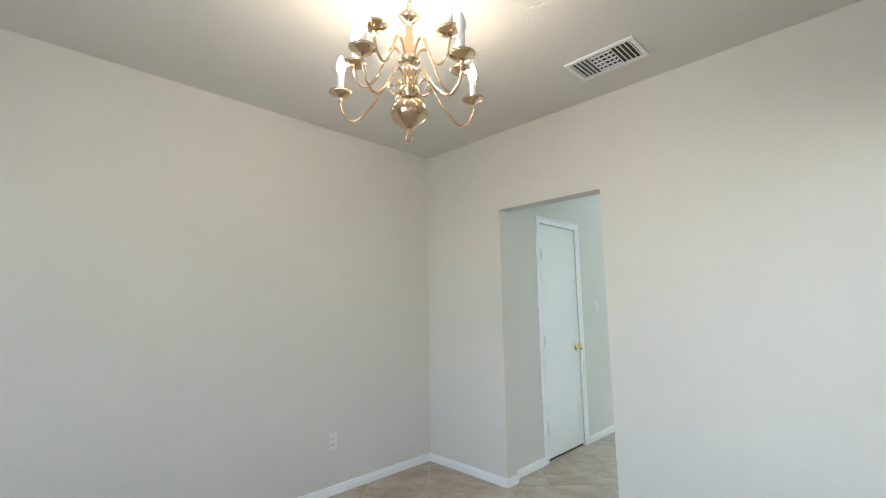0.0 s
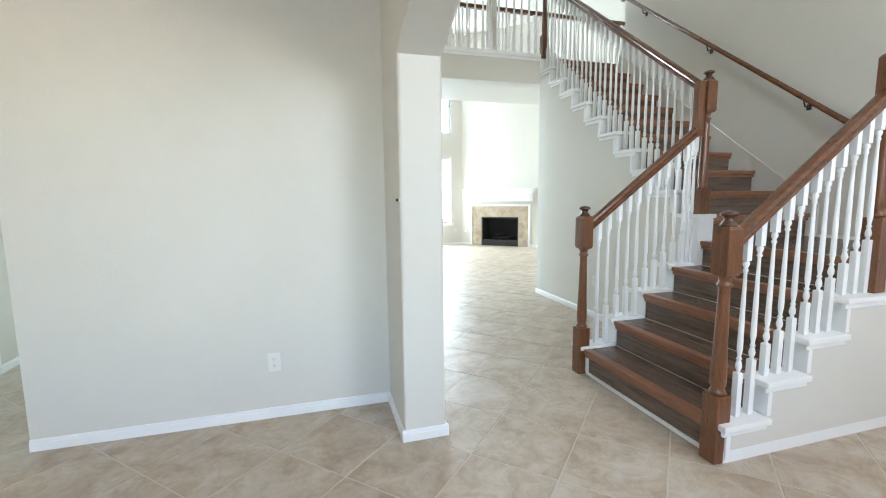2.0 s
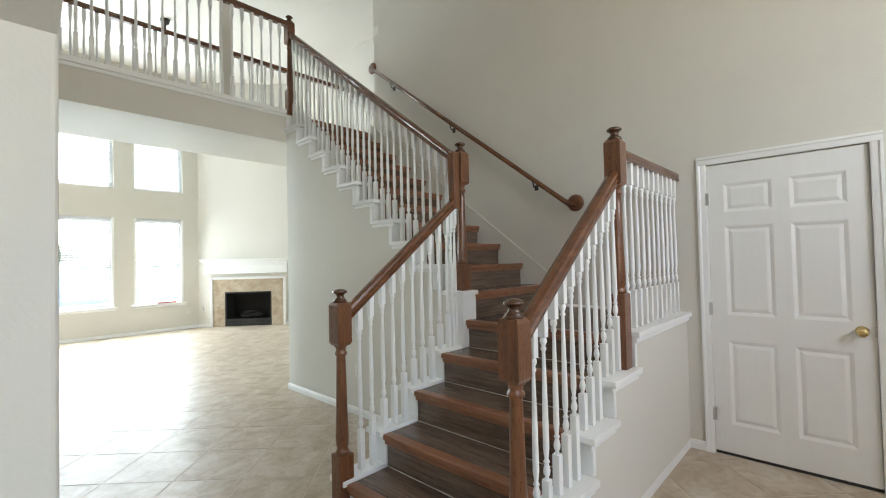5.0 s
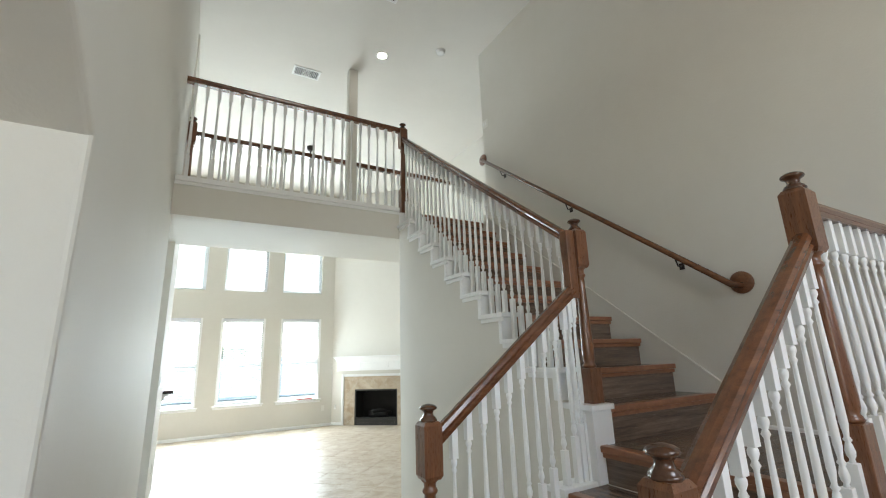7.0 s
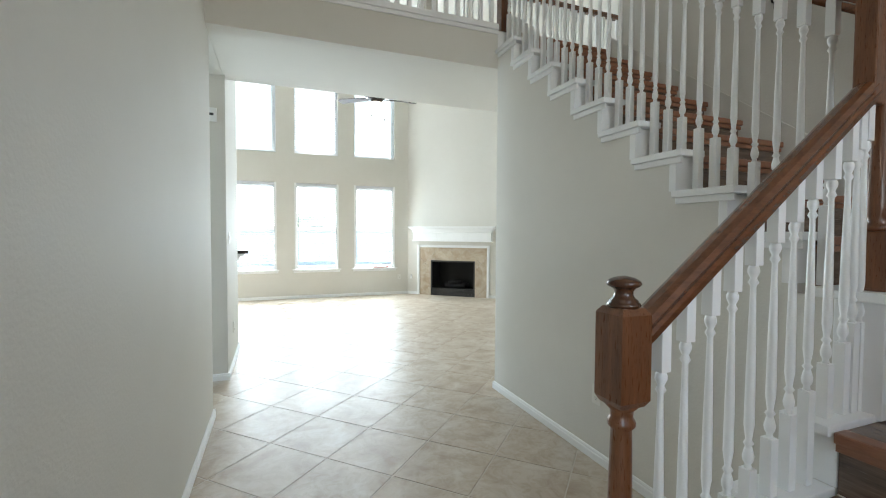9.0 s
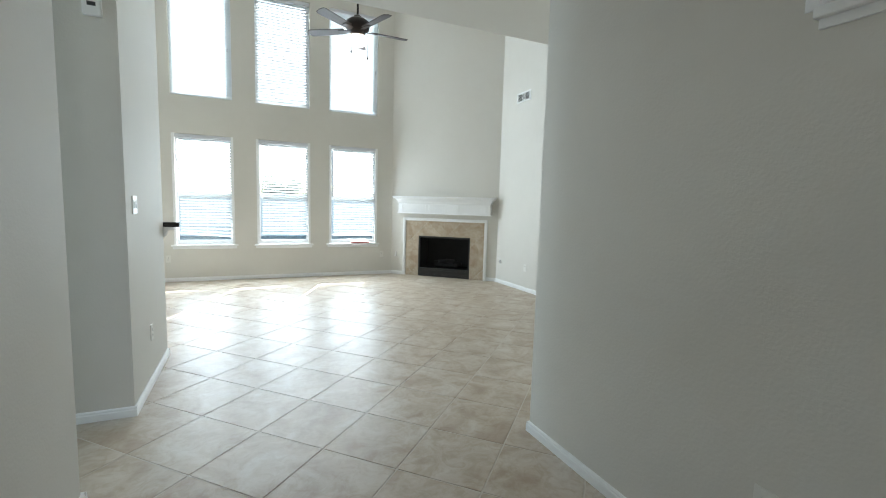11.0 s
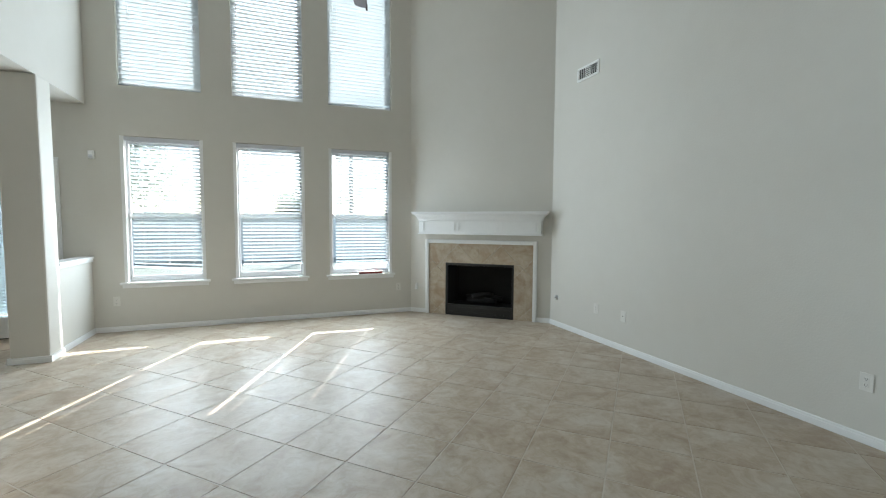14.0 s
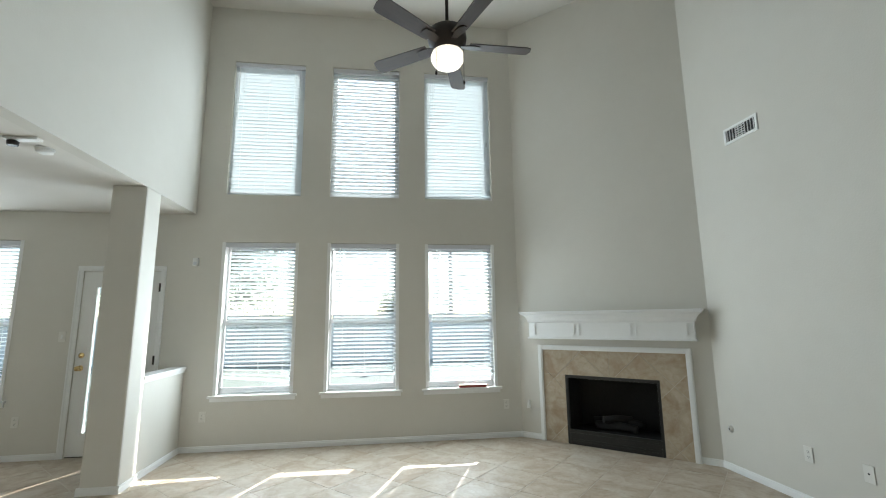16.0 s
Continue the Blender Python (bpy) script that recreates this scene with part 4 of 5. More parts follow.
for x in (H0 - tw, H1):
    part("surround_trim", boxes((x, x + tw, -0.030, 0.0, 0, TT + tw, 0.004), (x + 0.012, x + tw - 0.012, -0.036, -0.030, 0, TT + 0.04, 0.002)), TRIM, fp)
part("surround_trim", boxes((H0, H1, -0.030, 0.0, TT, TT + tw, 0.004), (H0 + 0.001, H1 - 0.001, -0.036, -0.030, TT + 0.012, TT + tw - 0.012, 0.002)), TRIM, fp)
mantel = part("mantel", boxes((MID - 0.89, MID + 0.89, -0.13, 0.0, 1.20, 1.40, 0.003), (MID - 0.905, MID + 0.905, -0.145, 0.0, 1.195, 1.215, 0.004)), TRIM, fp, "white painted mantel shelf with crown moulding")
# crown: a cove flaring out to the shelf on three sides
bm = bmesh.new()
crown = [(0.0, 1.385), (0.012, 1.40), (0.018, 1.425), (0.036, 1.455), (0.062, 1.478), (0.078, 1.485), (0.078, 1.497), (0.088, 1.50), (0.092, 1.52)]
rings = []
for o, z in crown:
    rings.append([bm.verts.new(p) for p in ((MID - 0.89 - o, 0, z), (MID - 0.89 - o, -0.13 - o, z), (MID + 0.89 + o, -0.13 - o, z), (MID + 0.89 + o, 0, z))])
for a, b in zip(rings, rings[1:]):
    for i in range(3):
        bm.faces.new((a[i], a[i + 1], b[i + 1], b[i]))
bm.faces.new(rings[-1])
bmesh.ops.recalc_face_normals(bm, faces=bm.faces)
part("crown_moulding", bm, TRIM, mantel)
for x in (-0.82, -0.34, -0.28, 0.28, 0.34, 0.82):
    part("fluted_block", boxes((MID + x - 0.010, MID + x + 0.010, -0.140, -0.130, 1.25, 1.36, 0.004)), TRIM, mantel)
fb = part("firebox", boxes((FB0, FB1, -0.012, 0.02, FBH - 0.035, FBH, 0.002), (FB0, FB0 + 0.03, -0.012, 0.02, 0, FBH - 0.036, 0.002), (FB1 - 0.03, FB1, -0.012, 0.02, 0, FBH - 0.036, 0.002), (FB0 + 0.031, FB1 - 0.031, -0.010, 0.02, 0, 0.165, 0.002)), BLACK, fp, "black steel firebox face")
part("firebox_liner", boxes((FB0 + 0.03, FB1 - 0.03, 0.45, 0.47, 0.0, FBH), (FB0 + 0.005, FB0 + 0.03, 0.021, 0.45, 0.0, FBH), (FB1 - 0.03, FB1 - 0.005, 0.021, 0.45, 0.0, FBH), (FB0 + 0.03, FB1 - 0.03, 0.021, 0.45, FBH - 0.03, FBH), (FB0 + 0.03, FB1 - 0.03, 0.021, 0.45, 0.10, 0.14)), SOOT, fp)
part("louver", boxes(*[(FB0 + 0.05, FB1 - 0.05, -0.016, -0.009, z, z + 0.012, 0.002) for z in (0.03, 0.055, 0.12)]), BLACK, fb)
LOG = material("ceramic_log", (0.014, 0.012, 0.011), 0.9, second=(0.006, 0.005, 0.005), scale=10, bump=0.6, bump_scale=25)
for x0, y0, x1, y1, z, r in ((0.85, 0.22, 1.30, 0.18, 0.20, 0.045), (0.80, 0.30, 1.15, 0.34, 0.22, 0.05), (0.95, 0.12, 1.22, 0.32, 0.28, 0.035), (1.05, 0.30, 1.36, 0.30, 0.23, 0.04)):
    part("gas_log", tube([(x0, y0, z), ((x0 + x1) / 2, (y0 + y1) / 2 + 0.01, z + 0.012), (x1, y1, z)], [r, r * 1.1, r * 0.85], 10), LOG, fp)

# ---- breakfast bar ----
bar = thing("bar_counter", "dark stone breakfast bar top on a white corbel", "counter", at=Matrix.Identity(4))
part("bar_top", prism([(-2.6, 7.20), (1.095, 7.20), (1.095, 7.465), (1.30, 7.467), (1.325, 7.477), (1.335, 7.498), (1.32, 7.524), (-2.6, 7.53)], "z", 1.115, 1.155), GRANITE, bar)
part("corbel", prism([(1.19, 1.0), (1.235, 1.04), (1.25, 1.085), (1.30, 1.095), (1.30, 1.114), (1.19, 1.114)], "y", 7.462, 7.50), TRIM, bar)

# ---- ceiling fan ----
FX, FY = 3.175, 8.88
fan = thing("ceiling_fan", "dark bronze ceiling fan with five walnut blades and lit glass bowl", "ceiling fan", at=Matrix.Translation((FX, FY, 0.03)))
part("canopy", lathe([(0.02, TOP - 0.12), (0.06, TOP - 0.09), (0.072, TOP - 0.03)], 24), BRONZE, fan)
part("downrod", tube([(0, 0, TOP - 0.11), (0, 0, 3.66)], 0.013, 12), BRONZE, fan)
part("motor_housing", lathe([(0.02, 3.70), (0.045, 3.685), (0.05, 3.66), (0.10, 3.645), (0.145, 3.61), (0.15, 3.56), (0.145, 3.525), (0.11, 3.50), (0.085, 3.46), (0.085, 3.44)][::-1], 32), BRONZE, fan)
bl = bmesh.new()
edge = [(0.17, -0.055), (0.62, -0.068), (0.655, -0.055), (0.668, 0.0), (0.655, 0.055), (0.62, 0.068), (0.17, 0.055)]
prism(edge, "z", -0.004, 0.004, bl)
BL = mesh_of("blade", bl, BLADE)
IR = mesh_of("blade_iron", prism([(0.10, -0.022), (0.19, -0.04), (0.25, -0.03), (0.262, 0.0), (0.25, 0.03), (0.19, 0.04), (0.10, 0.022)], "z", -0.012, -0.0045), BRONZE)
for k in range(5):
    m = Matrix.Translation((0, 0, 3.51)) @ Matrix.Rotation(radians(1 + 72 * k), 4, "Z") @ Matrix.Rotation(radians(12), 4, "X")
    share("blade", BL, fan, m)
    share("blade_iron", IR, fan, m)
part("light_bowl", lathe([(0.03, 3.315), (0.07, 3.322), (0.105, 3.345), (0.125, 3.38), (0.128, 3.41), (0.118, 3.435), (0.09, 3.445)], 28), BOWL, fan, "lit frosted glass bowl")
for x, y, l in ((-0.10, -0.10, 0.22), (0.115, -0.06, 0.26)):
    part("pull_chain", tube([(x, y, 3.44), (x, y, 3.44 - l)], 0.002, 6), BRONZE, fan)
    part("pull_knob", lathe([(0.002, 0.02), (0.007, 0.012), (0.010, -0.005), (0.006, -0.016), (0.001, -0.018)][::-1], 10, at=(x, y, 3.44 - l - 0.01)), BRONZE, fan)

# ---- chandelier ----
CHX, CHY = -1.036, 1.06
ch = thing("chandelier", "polished brass two-tier chandelier with lit candle bulbs", "chandelier", at=Matrix.Translation((CHX, CHY, 2.146)) @ Matrix.Scale(1.06, 4) @ Matrix.Translation((0, 0, -2.195)))
part("stem", lathe([(0.004, 2.13), (0.03, 2.14), (0.066, 2.165), (0.076, 2.195), (0.066, 2.228), (0.03, 2.25), (0.022, 2.262), (0.042, 2.272), (0.042, 2.295), (0.026, 2.305), (0.030, 2.33), (0.020, 2.35), (0.034, 2.37), (0.020, 2.385), (0.026, 2.40), (0.044, 2.41), (0.040, 2.43), (0.020, 2.445), (0.028, 2.47), (0.016, 2.49), (0.022, 2.51), (0.014, 2.53), (0.014, 2.58), (0.030, 2.59), (0.042, 2.605), (0.03, 2.62), (0.008, 2.63)], 24), BRASS, ch)
part("finial_ring", tube([(0.018 * math.cos(a), 0, 2.098 + 0.024 * math.sin(a)) for a in [i * math.pi / 8 for i in range(17)]], 0.004, 8), BRASS, ch)
part("finial_ball", lathe([(0.003, 2.118), (0.012, 2.122), (0.014, 2.128), (0.006, 2.136)], 12), BRASS, ch)
for i in range(5):
    z = 2.635 + i * 0.025
    part("chain_link", tube([((0.009 * math.cos(a)) * (i % 2), (0.009 * math.cos(a)) * ((i + 1) % 2), z + 0.017 * math.sin(a)) for a in [j * math.pi / 6 for j in range(13)]], 0.0028, 6), BRASS, ch)
part("ceiling_canopy", lathe([(0.012, 2.725), (0.05, 2.74), (0.062, 2.195 + (DINE_TOP - 2.146) / 1.06)], 24), BRASS, ch)


def smooth(pts, n=5):
    """Points along a soft curve through the given ones."""
    out = []
    for k in range(len(pts) - 1):
        p0, p1, p2, p3 = (Vector(pts[min(max(k + o, 0), len(pts) - 1)]) for o in (-1, 0, 1, 2))
        for i in range(n):
            t = i / n
            out.append(0.5 * (2 * p1 + (p2 - p0) * t + (2 * p0 - 5 * p1 + 4 * p2 - p3) * t * t + (3 * p1 - p0 - 3 * p2 + p3) * t ** 3))
    return out + [Vector(pts[-1])]


def arm(radius, z0, dip, cup):
    pts = [(0.028, 0, z0), (0.045, 0, z0 + 0.045), (0.07, 0, z0 + 0.062), (0.095, 0, z0 + 0.04), (radius * 0.55, 0, dip + 0.05), (radius * 0.76, 0, dip), (radius * 0.92, 0, dip + 0.02), (radius, 0, dip + 0.07), (radius, 0, cup)]
    return tube(smooth(pts), 0.0055, 8)


def candle_parts(parent, ang, radius, cup, lit):
    m = Matrix.Rotation(ang, 4, "Z") @ Matrix.Translation((radius, 0, cup))
    share("drip_pan", PAN, parent, m)
    share("candle", CANDLE, parent, m)
    share("bulb", FLAME if lit else FLAME_OFF, parent, m)


PAN = mesh_of("drip_pan", lathe([(0.006, -0.012), (0.018, -0.006), (0.040, 0.004), (0.048, 0.012), (0.042, 0.012), (0.016, 0.006), (0.014, 0.02)], 20), BRASS)
CANDLE = mesh_of("candle", lathe([(0.0125, 0.01), (0.0125, 0.092)], 14), PLASTIC)
prof = [(0.009, 0.090), (0.013, 0.100), (0.018, 0.118), (0.0165, 0.135), (0.010, 0.156), (0.004, 0.170), (0.001, 0.174)]
FLAME, FLAME_OFF = mesh_of("bulb", lathe(prof, 14), BULB), mesh_of("bulb", lathe(prof, 14), PLASTIC)
ARM1, ARM2 = mesh_of("arm", arm(0.29, 2.29, 2.185, 2.29), BRASS), mesh_of("arm", arm(0.23, 2.42, 2.325, 2.41), BRASS)
SCROLL = mesh_of("scroll", tube(smooth([(0.03, 0, 2.275), (0.06, 0, 2.262), (0.085, 0, 2.272), (0.088, 0, 2.292), (0.072, 0, 2.296), (0.068, 0, 2.284)]), 0.0045, 6), BRASS)
for k in range(5):
    a = radians(-37.2 + 36 + 72 * k)
    share("arm", ARM1, ch, Matrix.Rotation(a, 4, "Z"))
    candle_parts(ch, a, 0.29, 2.30, k not in (0,))
    share("arm", ARM2, ch, Matrix.Rotation(a, 4, "Z"))
    candle_parts(ch, a, 0.23, 2.42, True)
    share("scroll", SCROLL, ch, Matrix.Rotation(a + 0.63, 4, "Z"))

# ---- foyer lantern ----
ln = thing("pendant_lantern", "clear glass pendant lantern with dark metal edges", "pendant light", at=Matrix.Translation((2.95, 2.17, 0)))
levels = [(0.055, 3.39), (0.14, 3.50), (0.155, 3.66), (0.07, 3.78)]
ring = [[(r * math.cos(radians(60 * i + 15)), r * math.sin(radians(60 * i + 15)), z) for i in range(6)] for r, z in levels]
for a, b in zip(ring, ring[1:]):
    for i in range(6):
        bm = bmesh.new()
        bm.faces.new([bm.verts.new(p) for p in (a[i], a[(i + 1) % 6], b[(i + 1) % 6], b[i])])
        bm.normal_update()
        bmesh.ops.solidify(bm, geom=bm.faces[:], thickness=0.003)
        part("glass_panel", bm, LANTERN, ln)
        part("metal_edge", tube([a[i], b[i]], 0.005, 6), BRONZE, ln)
for a in ring:
    for i in range(6):
        part("metal_edge", tube([a[i], a[(i + 1) % 6]], 0.005, 6), BRONZE, ln)
part("base_glass", prism([(p[0] * 0.97, p[1] * 0.97) for p in ring[0]], "z", 3.389, 3.393), LANTERN, ln)
part("cap", lathe([(0.075, 3.78), (0.05, 3.81), (0.012, 3.83), (0.010, 3.86)], 18), BRONZE, ln)
part("hanging_chain", tube([(0, 0, 3.85), (0, 0, TOP - 0.02)], 0.006, 8), BRONZE, ln)
part("ceiling_canopy", lathe([(0.02, TOP - 0.035), (0.055, TOP - 0.02), (0.065, TOP)], 24), BRONZE, ln)

# ---- vents, detectors, plates ----


def vent(name, m, w, h, label, bars=14):
    """An air register in its own frame: w along x, h along y, facing -z."""
    v = thing(name, label, "air vent", "air vents", m)
    part("frame", boxes((-w / 2, w / 2, -h / 2, -h / 2 + 0.025, -0.012, 0.0, 0.003), (-w / 2, w / 2, h / 2 - 0.025, h / 2, -0.012, 0.0, 0.003), (-w / 2, -w / 2 + 0.025, -h / 2 + 0.025, h / 2 - 0.025, -0.012, 0.0, 0.003), (w / 2 - 0.025, w / 2, -h / 2 + 0.025, h / 2 - 0.025, -0.012, 0.0, 0.003)), PLASTIC, v)
    # dark sheet stands in for the shade inside the duct
    part("backing", box(-w / 2 + 0.02, w / 2 - 0.02, -h / 2 + 0.02, h / 2 - 0.02, -0.003, -0.001), DARK, v)
    iw, ih = w - 0.05, h - 0.05
    sl = mesh_of("slat", boxes((-0.0028, 0.0028, -ih / 2, ih / 2, -0.011, -0.004)), PLASTIC)
    for i in range(bars):
        u = -iw / 2 + iw * (i + 0.5) / bars
        share("slat", sl, v, pose(u, 0, 0, 0, 25 if u < 0 else -25, 0))
    cross = mesh_of("slat", boxes((-iw * 0.17, iw * 0.17, -0.003, 0.003, -0.012, -0.004)), PLASTIC)
    for i in range(5):
        share("slat", cross, v, pose(0, -ih / 2 + ih * (i + 0.5) / 5, 0))
    return v


vent("ceiling_vent", pose(-0.71, 2.27, DINE_TOP), 0.40, 0.25, "white ceiling air register above the dining wall")
vent("ceiling_vent", pose(3.04, 4.70, TOP), 0.36, 0.20, "white ceiling air register in the stair hall")
vent("ceiling_vent", pose(2.58, 6.58, TOP), 0.38, 0.22, "white ceiling air register above the bridge")
vent("wall_vent", Matrix.Translation((EAST_L, 9.275, 3.155)) @ Matrix.Rotation(radians(90), 4, "Y") @ Matrix.Rotation(radians(90), 4, "Z"), 0.38, 0.16, "white wall air register high on the living room wall", 10)


def smoke_detector(name, x, y, z, label, r=0.065):
    s = thing(name, label, "smoke detector", "", Matrix.Translation((x, y, z)))
    part("base", lathe([(r, -0.012), (r, 0.0)], 24), PLASTIC, s)
    part("dome", lathe([(r * 0.55, -0.040), (r * 0.85, -0.032), (r * 0.92, -0.012)], 24), PLASTIC, s)


smoke_detector("smoke_detector", 4.10, 5.28, TOP, "round white smoke detector on the high ceiling")
smoke_detector("smoke_detector", 0.19, 9.29, SOFFIT, "round grey-white smoke detector under the nook soffit", 0.06)
sp = thing("recessed_light", "lit round recessed ceiling light", "ceiling light", at=Matrix.Translation((3.417, 5.73, TOP)))
part("trim_ring", lathe([(0.085, -0.006), (0.085, 0.0)], 28), PLASTIC, sp)
part("lens", lathe([(0.060, -0.009), (0.060, -0.0062)], 28), SPOT, sp)
tc_ = thing("track_light", "small white ceiling fixture under the nook soffit", "ceiling light", at=Matrix.Translation((0.19, 9.09, SOFFIT)))
part("fixture_body", boxes((-0.11, 0.11, -0.03, 0.03, -0.02, 0.0, 0.006)), PLASTIC, tc_)
part("fixture_head", lathe([(0.03, -0.06), (0.035, -0.03), (0.02, -0.02)], 16, at=(-0.06, 0, 0)), BRONZE, tc_)


def plate(name, x, y, z, turn, label, kind_, w=0.072, h=0.116):
    """A wall plate facing local -y."""
    p = thing(name, label, "outlet" if kind_ == "outlet" else "switch" if kind_ == "switch" else "wall fitting", "wall plates" if kind_ in ("outlet", "switch") else "", pose(x, y, z, 0, 0, turn))
    part("cover_plate", box(-w / 2, w / 2, -0.007, 0.0, -h / 2, h / 2, 0.003), PLATE, p)
    if kind_ == "outlet":
        for dz in (-0.02, 0.02):
            f = part("socket", box(-0.014, 0.014, -0.0095, -0.007, dz - 0.013, dz + 0.013, 0.002), PLATE, p)
            # slots are thin dark blocks, their inner shade put into the colour
            part("slot", boxes((-0.007, -0.0045, -0.0102, -0.0096, dz - 0.003, dz + 0.007), (0.0045, 0.007, -0.0102, -0.0096, dz - 0.003, dz + 0.007), (-0.002, 0.002, -0.0102, -0.0096, dz - 0.010, dz - 0.006)), DARK, f)
    elif kind_ == "switch":
        n = max(1, round(w / 0.06) - 0)
        for i in range(n):
            u = (i - (n - 1) / 2) * 0.046
            part("rocker", box(u - 0.011, u + 0.011, -0.0125, -0.007, -0.022, 0.022, 0.003), PLASTIC, p)
    elif kind_ == "jack":
        part("jack", box(-0.006, 0.006, -0.010, -0.007, -0.006, 0.006, 0.002), DARK, p)
    return p


plate("wall_outlet", WEST_D, 1.70, 0.37, 90, "white duplex outlet low on the dining wall", "outlet")
plate("wall_outlet", 0.267, NORTH_D, 0.35, 0, "white duplex outlet low on the dining wall", "outlet")
plate("wall_outlet", 0.66, BACK, 0.377, 0, "white duplex outlet under the windows", "outlet")
plate("wall_outlet", 4.22, BACK, 0.39, 0, "white duplex outlet beside the fireplace", "outlet")
plate("wall_outlet", EAST_L, 9.03, 0.378, -90, "white duplex outlet low on the living room wall", "outlet")
plate("wall_jack", EAST_L, 8.60, 0.374, -90, "white phone jack plate low on the wall", "jack")
plate("wall_outlet", EAST_L, 6.54, 0.39, -90, "white duplex outlet low on the living room wall", "outlet")
plate("wall_outlet", 1.22, 6.85, 0.38, 90, "white duplex outlet low on the hall pier", "outlet")
plate("wall_outlet", STAIR_X, 3.95, 0.40, -90, "white duplex outlet low on the stair wall", "outlet")
plate("wall_outlet", -1.24, BACK, 0.40, 0, "white duplex outlet in the nook", "outlet")
plate("light_switch", -0.88, BACK, 1.30, 0, "white rocker switch beside the back door", "switch")
plate("light_switch", 1.22, 6.50, 1.31, 90, "white two-gang switch plate on the hall pier", "switch", 0.115, 0.116)
plate("light_switch", -1.87, 4.34, 1.31, 90, "white rocker switch beside the pantry door", "switch")
plate("light_switch", EAST_F, 5.06, 4.45, -90, "white two-gang switch plate on the stair wall", "switch", 0.115, 0.116)
thermo = thing("thermostat", "small white thermostat on the hall wall", "thermostat", at=pose(1.11, 6.30, 2.42))
part("case", box(-0.045, 0.045, -0.028, 0.0, -0.06, 0.06, 0.006), PLASTIC, thermo)
part("grille", boxes((-0.02, 0.02, -0.030, -0.0281, -0.01, 0.012)), DARK, thermo)
sen = thing("security_sensor", "small white security sensor on the back wall", "sensor", at=pose(0.475, BACK, 2.15))
part("case", box(-0.030, 0.030, -0.045, 0.0, -0.05, 0.05, 0.010), PLASTIC, sen)
part("lens", box(-0.018, 0.018, -0.0475, -0.0452, -0.035, 0.0, 0.001), VALANCE, sen)
gas = thing("gas_valve", "chrome gas key valve on the wall beside the fireplace", "valve", at=pose(EAST_L, 9.80, 0.382, 0, -90, 0))
part("escutcheon", lathe([(0.032, 0), (0.030, 0.008), (0.018, 0.014), (0.016, 0.02)], 24), STEEL, gas)
part("key_hole", lathe([(0.008, 0.0201), (0.008, 0.022)], 12), DARK, gas)
pl = FP @ Vector((0.10, 0, 0.40))
plug = thing("wall_plug", "small white plug-in device beside the fireplace", "plug", at=Matrix.Translation(pl) @ Matrix.Rotation(math.atan2(-0.6643, 0.7476), 4, "Z"))
part("case", prism([(-0.02, -0.05), (0.022, -0.05), (0.012, 0.045), (-0.004, 0.045)], "y", -0.03, 0.0), PLASTIC, plug)
bell = thing("doorbell_button", "small dark round button on the arch pillar", "wall fitting", at=pose(ARCH_A, 2.09 + 0.10, 1.325, 0, -90, 0))
part("plate", lathe([(0.012, 0.0), (0.012, 0.004)], 16), PLASTIC, bell)
part("knob", lathe([(0.007, 0.0041), (0.009, 0.010), (0.005, 0.018)], 12), BRONZE, bell)
red = thing("red_box", "flat dark red cardboard box on the window sill", "box", at=pose(3.80, BACK + 0.0, 0.607))
part("carton", box(-0.17, 0.17, -0.03, 0.02, 0.0, 0.028, 0.002), REDBOX, red)
part("lid_edge", box(-0.172, 0.172, -0.032, 0.021, 0.0281, 0.036, 0.002), PLASTIC, red)

# ---- outdoors ----
structure("ground", box(-400, 400, BACK + 0.15, 600, -0.40, -0.20), LAWN, "dry green back lawn")
structure("ground_front", box(-400, 400, -600, BACK + 0.15, -0.40, -0.20), LAWN, "dry green lawn")
fence = thing("fence", "weathered wooden privacy fence along the back yard", "fence", at=Matrix.Identity(4))
bm = bmesh.new()
for i in range(260):
    x = -18 + i * 0.15
    h = 1.85 + random.uniform(-0.015, 0.015)
    bm_box(bm, x, x + 0.142, 24.0, 24.02, -0.2, h - 0.2)
tagged(part("boards", bm, FENCE, fence), kind="stuff")
for z in (0.2, 0.8, 1.4):
    part("fence_rail", box(-18, 21, 24.02, 24.06, z - 0.05, z + 0.04), FENCE, fence)

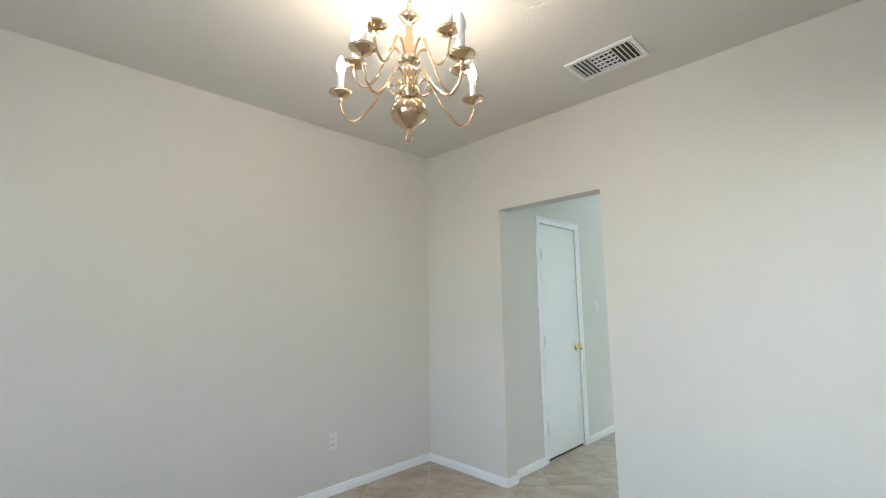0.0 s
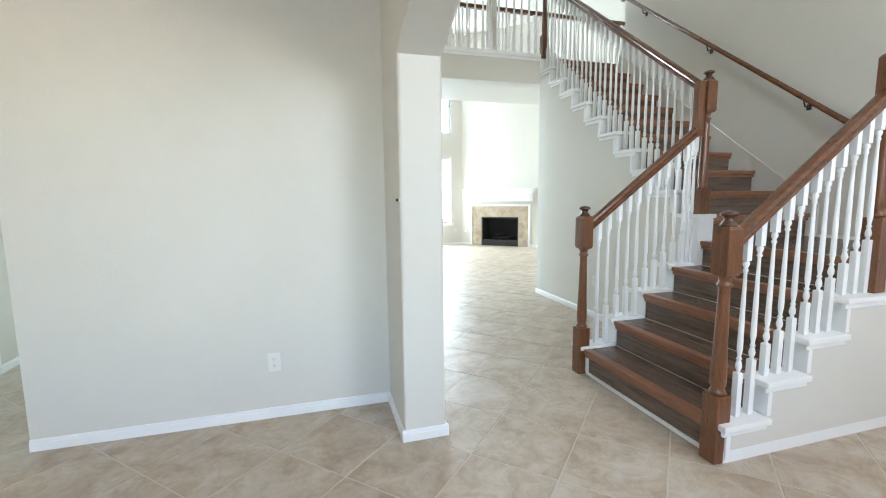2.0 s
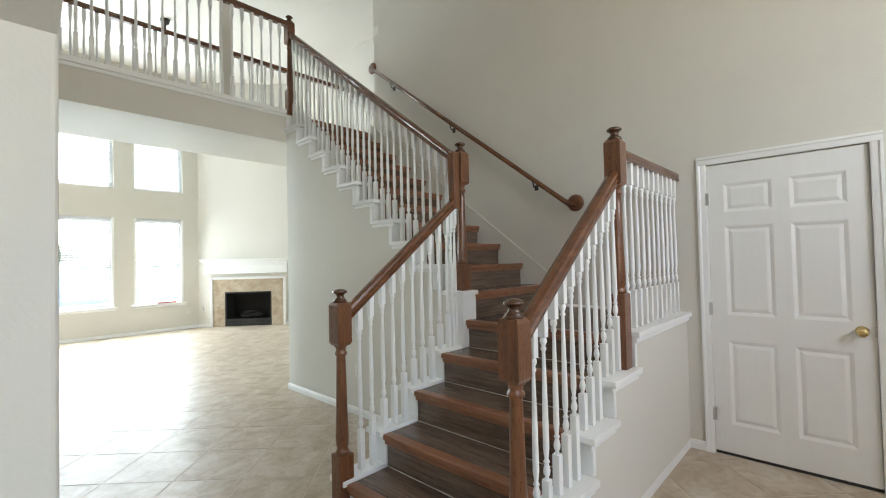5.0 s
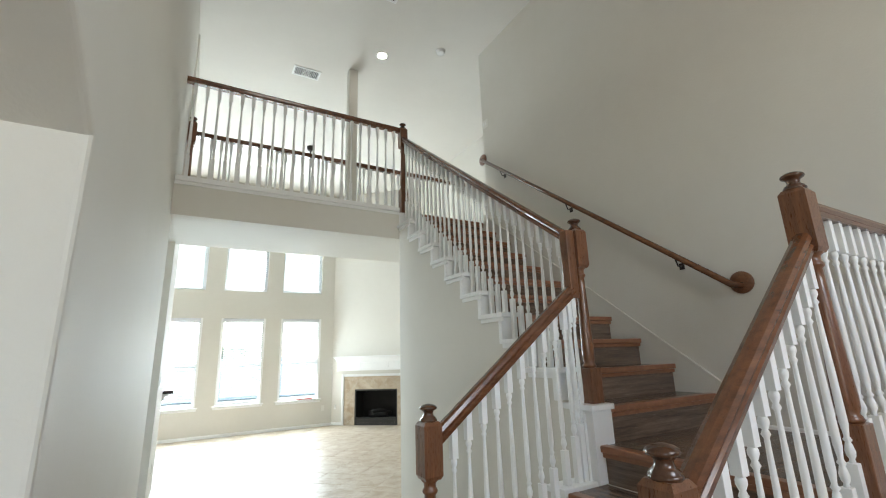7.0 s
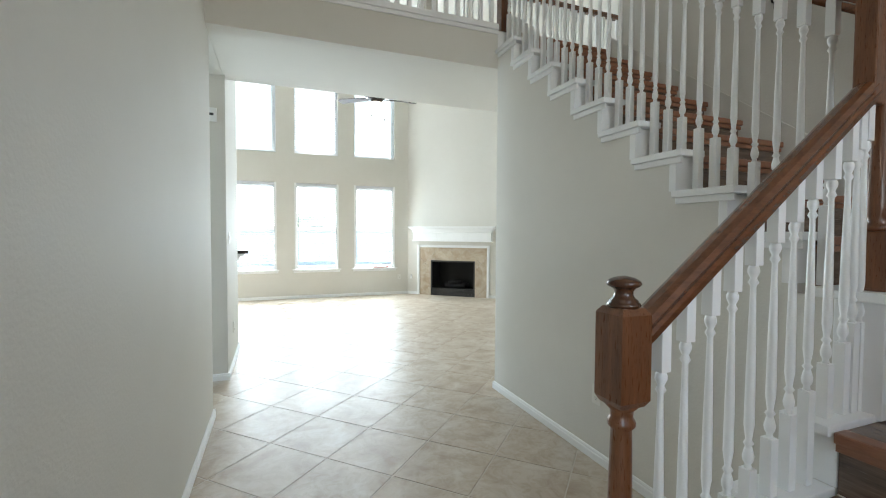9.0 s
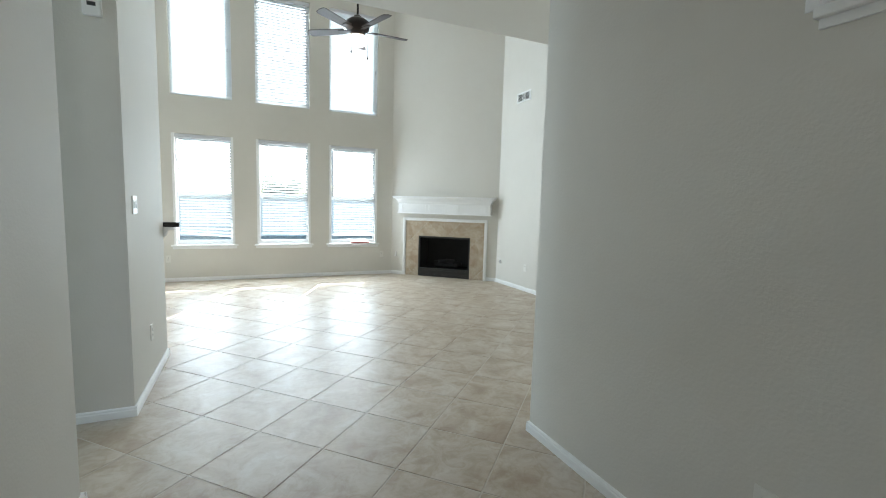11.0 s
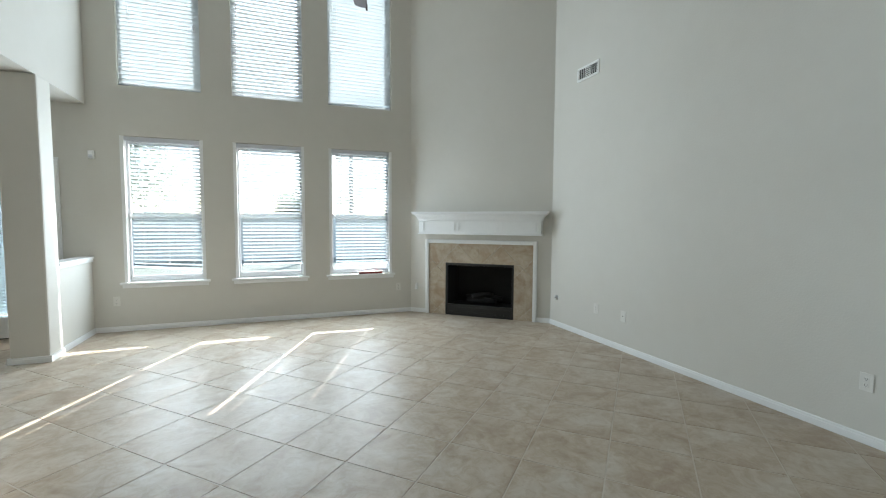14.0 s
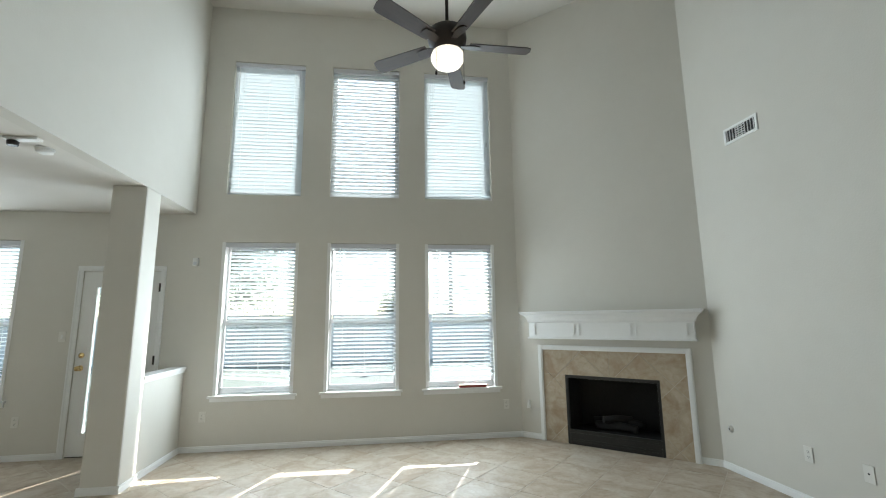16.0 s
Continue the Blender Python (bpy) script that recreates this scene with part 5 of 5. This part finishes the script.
def tree(x, y, h, spread, seed):
    rnd = random.Random(seed)
    t = thing("tree", "leafy shade tree behind the fence", "tree", "trees behind the house", pose(x, y, -0.2))
    bm = tube([(0, 0, 0), (0.05, 0.03, h * 0.25), (0.0, 0.1, h * 0.5), (0.1, 0.0, h * 0.8)], [0.22, 0.17, 0.12, 0.04], 10)
    tips = []
    for i in range(16):
        a, z = rnd.uniform(0, 6.28), h * rnd.uniform(0.3, 0.75)
        r = spread * rnd.uniform(0.5, 1.0)
        q = Vector((r * math.cos(a), r * math.sin(a), z + rnd.uniform(0.2, 0.5) * r))
        mid = Vector((q.x * 0.45, q.y * 0.45, z + 0.1 * r))
        tube([(0.03, 0.05, z), mid, q], [0.07, 0.045, 0.015], 6, bm)
        tips += [mid, q, (mid + q) / 2]
    part("trunk", bm, BARK, t)
    verts, faces = [], []
    for i in range(15000 if x == -3.2 else 6000):
        c = rnd.choice(tips) + Vector((rnd.gauss(0, 0.35), rnd.gauss(0, 0.35), rnd.gauss(0, 0.3))) * spread * 0.6
        e = Euler((rnd.uniform(0, 6), rnd.uniform(0, 6), rnd.uniform(0, 6))).to_matrix()
        s = rnd.uniform(0.035, 0.075)
        k = len(verts)
        verts += [c + e @ Vector(p) for p in ((-s, 0, 0), (0, -s * 0.5, 0), (s, 0, 0), (0, s * 0.5, 0.02))]
        faces.append((k, k + 1, k + 2, k + 3))
    me = bpy.data.meshes.new("crown")
    me.from_pydata(verts, [], faces)
    me.materials.append(LEAF)
    tagged(share("crown", me, t, Matrix.Identity(4)), kind="stuff")


tree(-3.2, 20.5, 6.5, 2.6, 1)
tree(3.5, 27.5, 3.2, 1.1, 2)
tree(13.0, 30.0, 6.0, 2.6, 3)
tree(-9.0, 28.0, 6.5, 2.8, 4)
up = thing("utility_pole", "tall wooden utility pole with crossarms beyond the fence", "utility pole", at=pose(6.2, 29, -0.2))
part("pole", tube([(0, 0, 0), (0, 0, 7.6)], [0.14, 0.10], 10), BARK, up)
for z in (6.6, 7.2):
    part("crossarm", box(-0.9, 0.9, -0.05, 0.05, z, z + 0.12), BARK, up)

# ---- floor tiles, last ----
floor = structure("floor", boxes((-2.72, EAST_F + 0.12, FRONT - 0.12, 5.0, -0.2, -0.0026), (-2.72, EAST_L + 0.12, 5.0, BACK + 0.15, -0.2, -0.0026)), GROUT, "sanded beige grout bed under diagonal tiles")
P = 0.456
U0, V0 = 0.012 * P, 0.045 * P
bm = bmesh.new()
d = P / 2 - 0.0033
lo = [(-d, -d), (d, -d), (d, d), (-d, d)]
c = math.sqrt(0.5)
vr = [[bm.verts.new((c * (u * s) - c * (v * s), c * (u * s) + c * (v * s), z)) for u, v in lo] for s, z in ((1.0, -0.012), (1.0, -0.0025), (0.9925, 0.0))]
for a, b in zip(vr, vr[1:]):
    for i in range(4):
        bm.faces.new((a[i], a[(i + 1) % 4], b[(i + 1) % 4], b[i]))
bm.faces.new(vr[-1])
bmesh.ops.recalc_face_normals(bm, faces=bm.faces)
tile_coords = [(v.co.copy()) for v in bm.verts]
bm.verts.index_update()
tile_faces = [[v.index for v in f.verts] for f in bm.faces]
TILE_ME = mesh_of("tile", bm, TILE)
verts, faces = [], []
count = 0
for i in range(-8, 28):
    for j in range(-14, 24):
        u, v = (i + 0.5) * P + U0, (j + 0.5) * P + V0
        x, y = c * u - c * v, c * u + c * v
        rooms = ((WEST_D, EAST_F, FRONT, 2.9), (-2.6, STAIR_X, 2.9, 6.5), (-2.6, EAST_L, 5.4, BACK))
        if not any(a - 0.33 < x < b + 0.33 and e - 0.33 < y < f + 0.33 for a, b, e, f in rooms):
            continue
        near = (1.0 < x < 4.7 and 0.9 < y < 9.6) or (-1.9 < x < 1.0 and 1.0 < y < 2.9)
        lift = random.uniform(-0.0007, 0.0)
        reach = c * 2 * d
        east = (EAST_F if y < 5.0 else EAST_L) + 0.06
        if x - reach < WEST_D or x + reach > east or y - reach < FRONT - 0.06 or y + reach > BACK + 0.06:
            # tiles cut where they run under the outer walls
            poly = [(x + reach, y), (x, y + reach), (x - reach, y), (x, y - reach)]
            for axis, val, less in ((0, WEST_D - 0.02, False), (0, east, True), (1, FRONT - 0.06, False), (1, BACK + 0.06, True)):
                poly = clip(poly, axis, val, less) if len(poly) > 2 else []
            n = len(poly)
            if n > 2:
                k = len(verts)
                verts += [(p[0], p[1], -0.012) for p in poly] + [(p[0], p[1], lift) for p in poly]
                faces += [[k + n + i2 for i2 in range(n)]] + [[k + i2, k + (i2 + 1) % n, k + n + (i2 + 1) % n, k + n + i2] for i2 in range(n)]
        elif near and count < 300:
            share("tile", TILE_ME, floor, pose(x, y, lift, random.uniform(-0.04, 0.04), random.uniform(-0.04, 0.04), 0))
            count += 1
        else:
            k = len(verts)
            verts += [(p.x + x, p.y + y, p.z + lift) for p in tile_coords]
            faces += [[k + n for n in f] for f in tile_faces]
me = bpy.data.meshes.new("tiles_rest")
me.from_pydata(verts, [], faces)
me.materials.append(TILE)
tagged(share("tiles_rest", me, floor, Matrix.Identity(4)), kind="stuff")
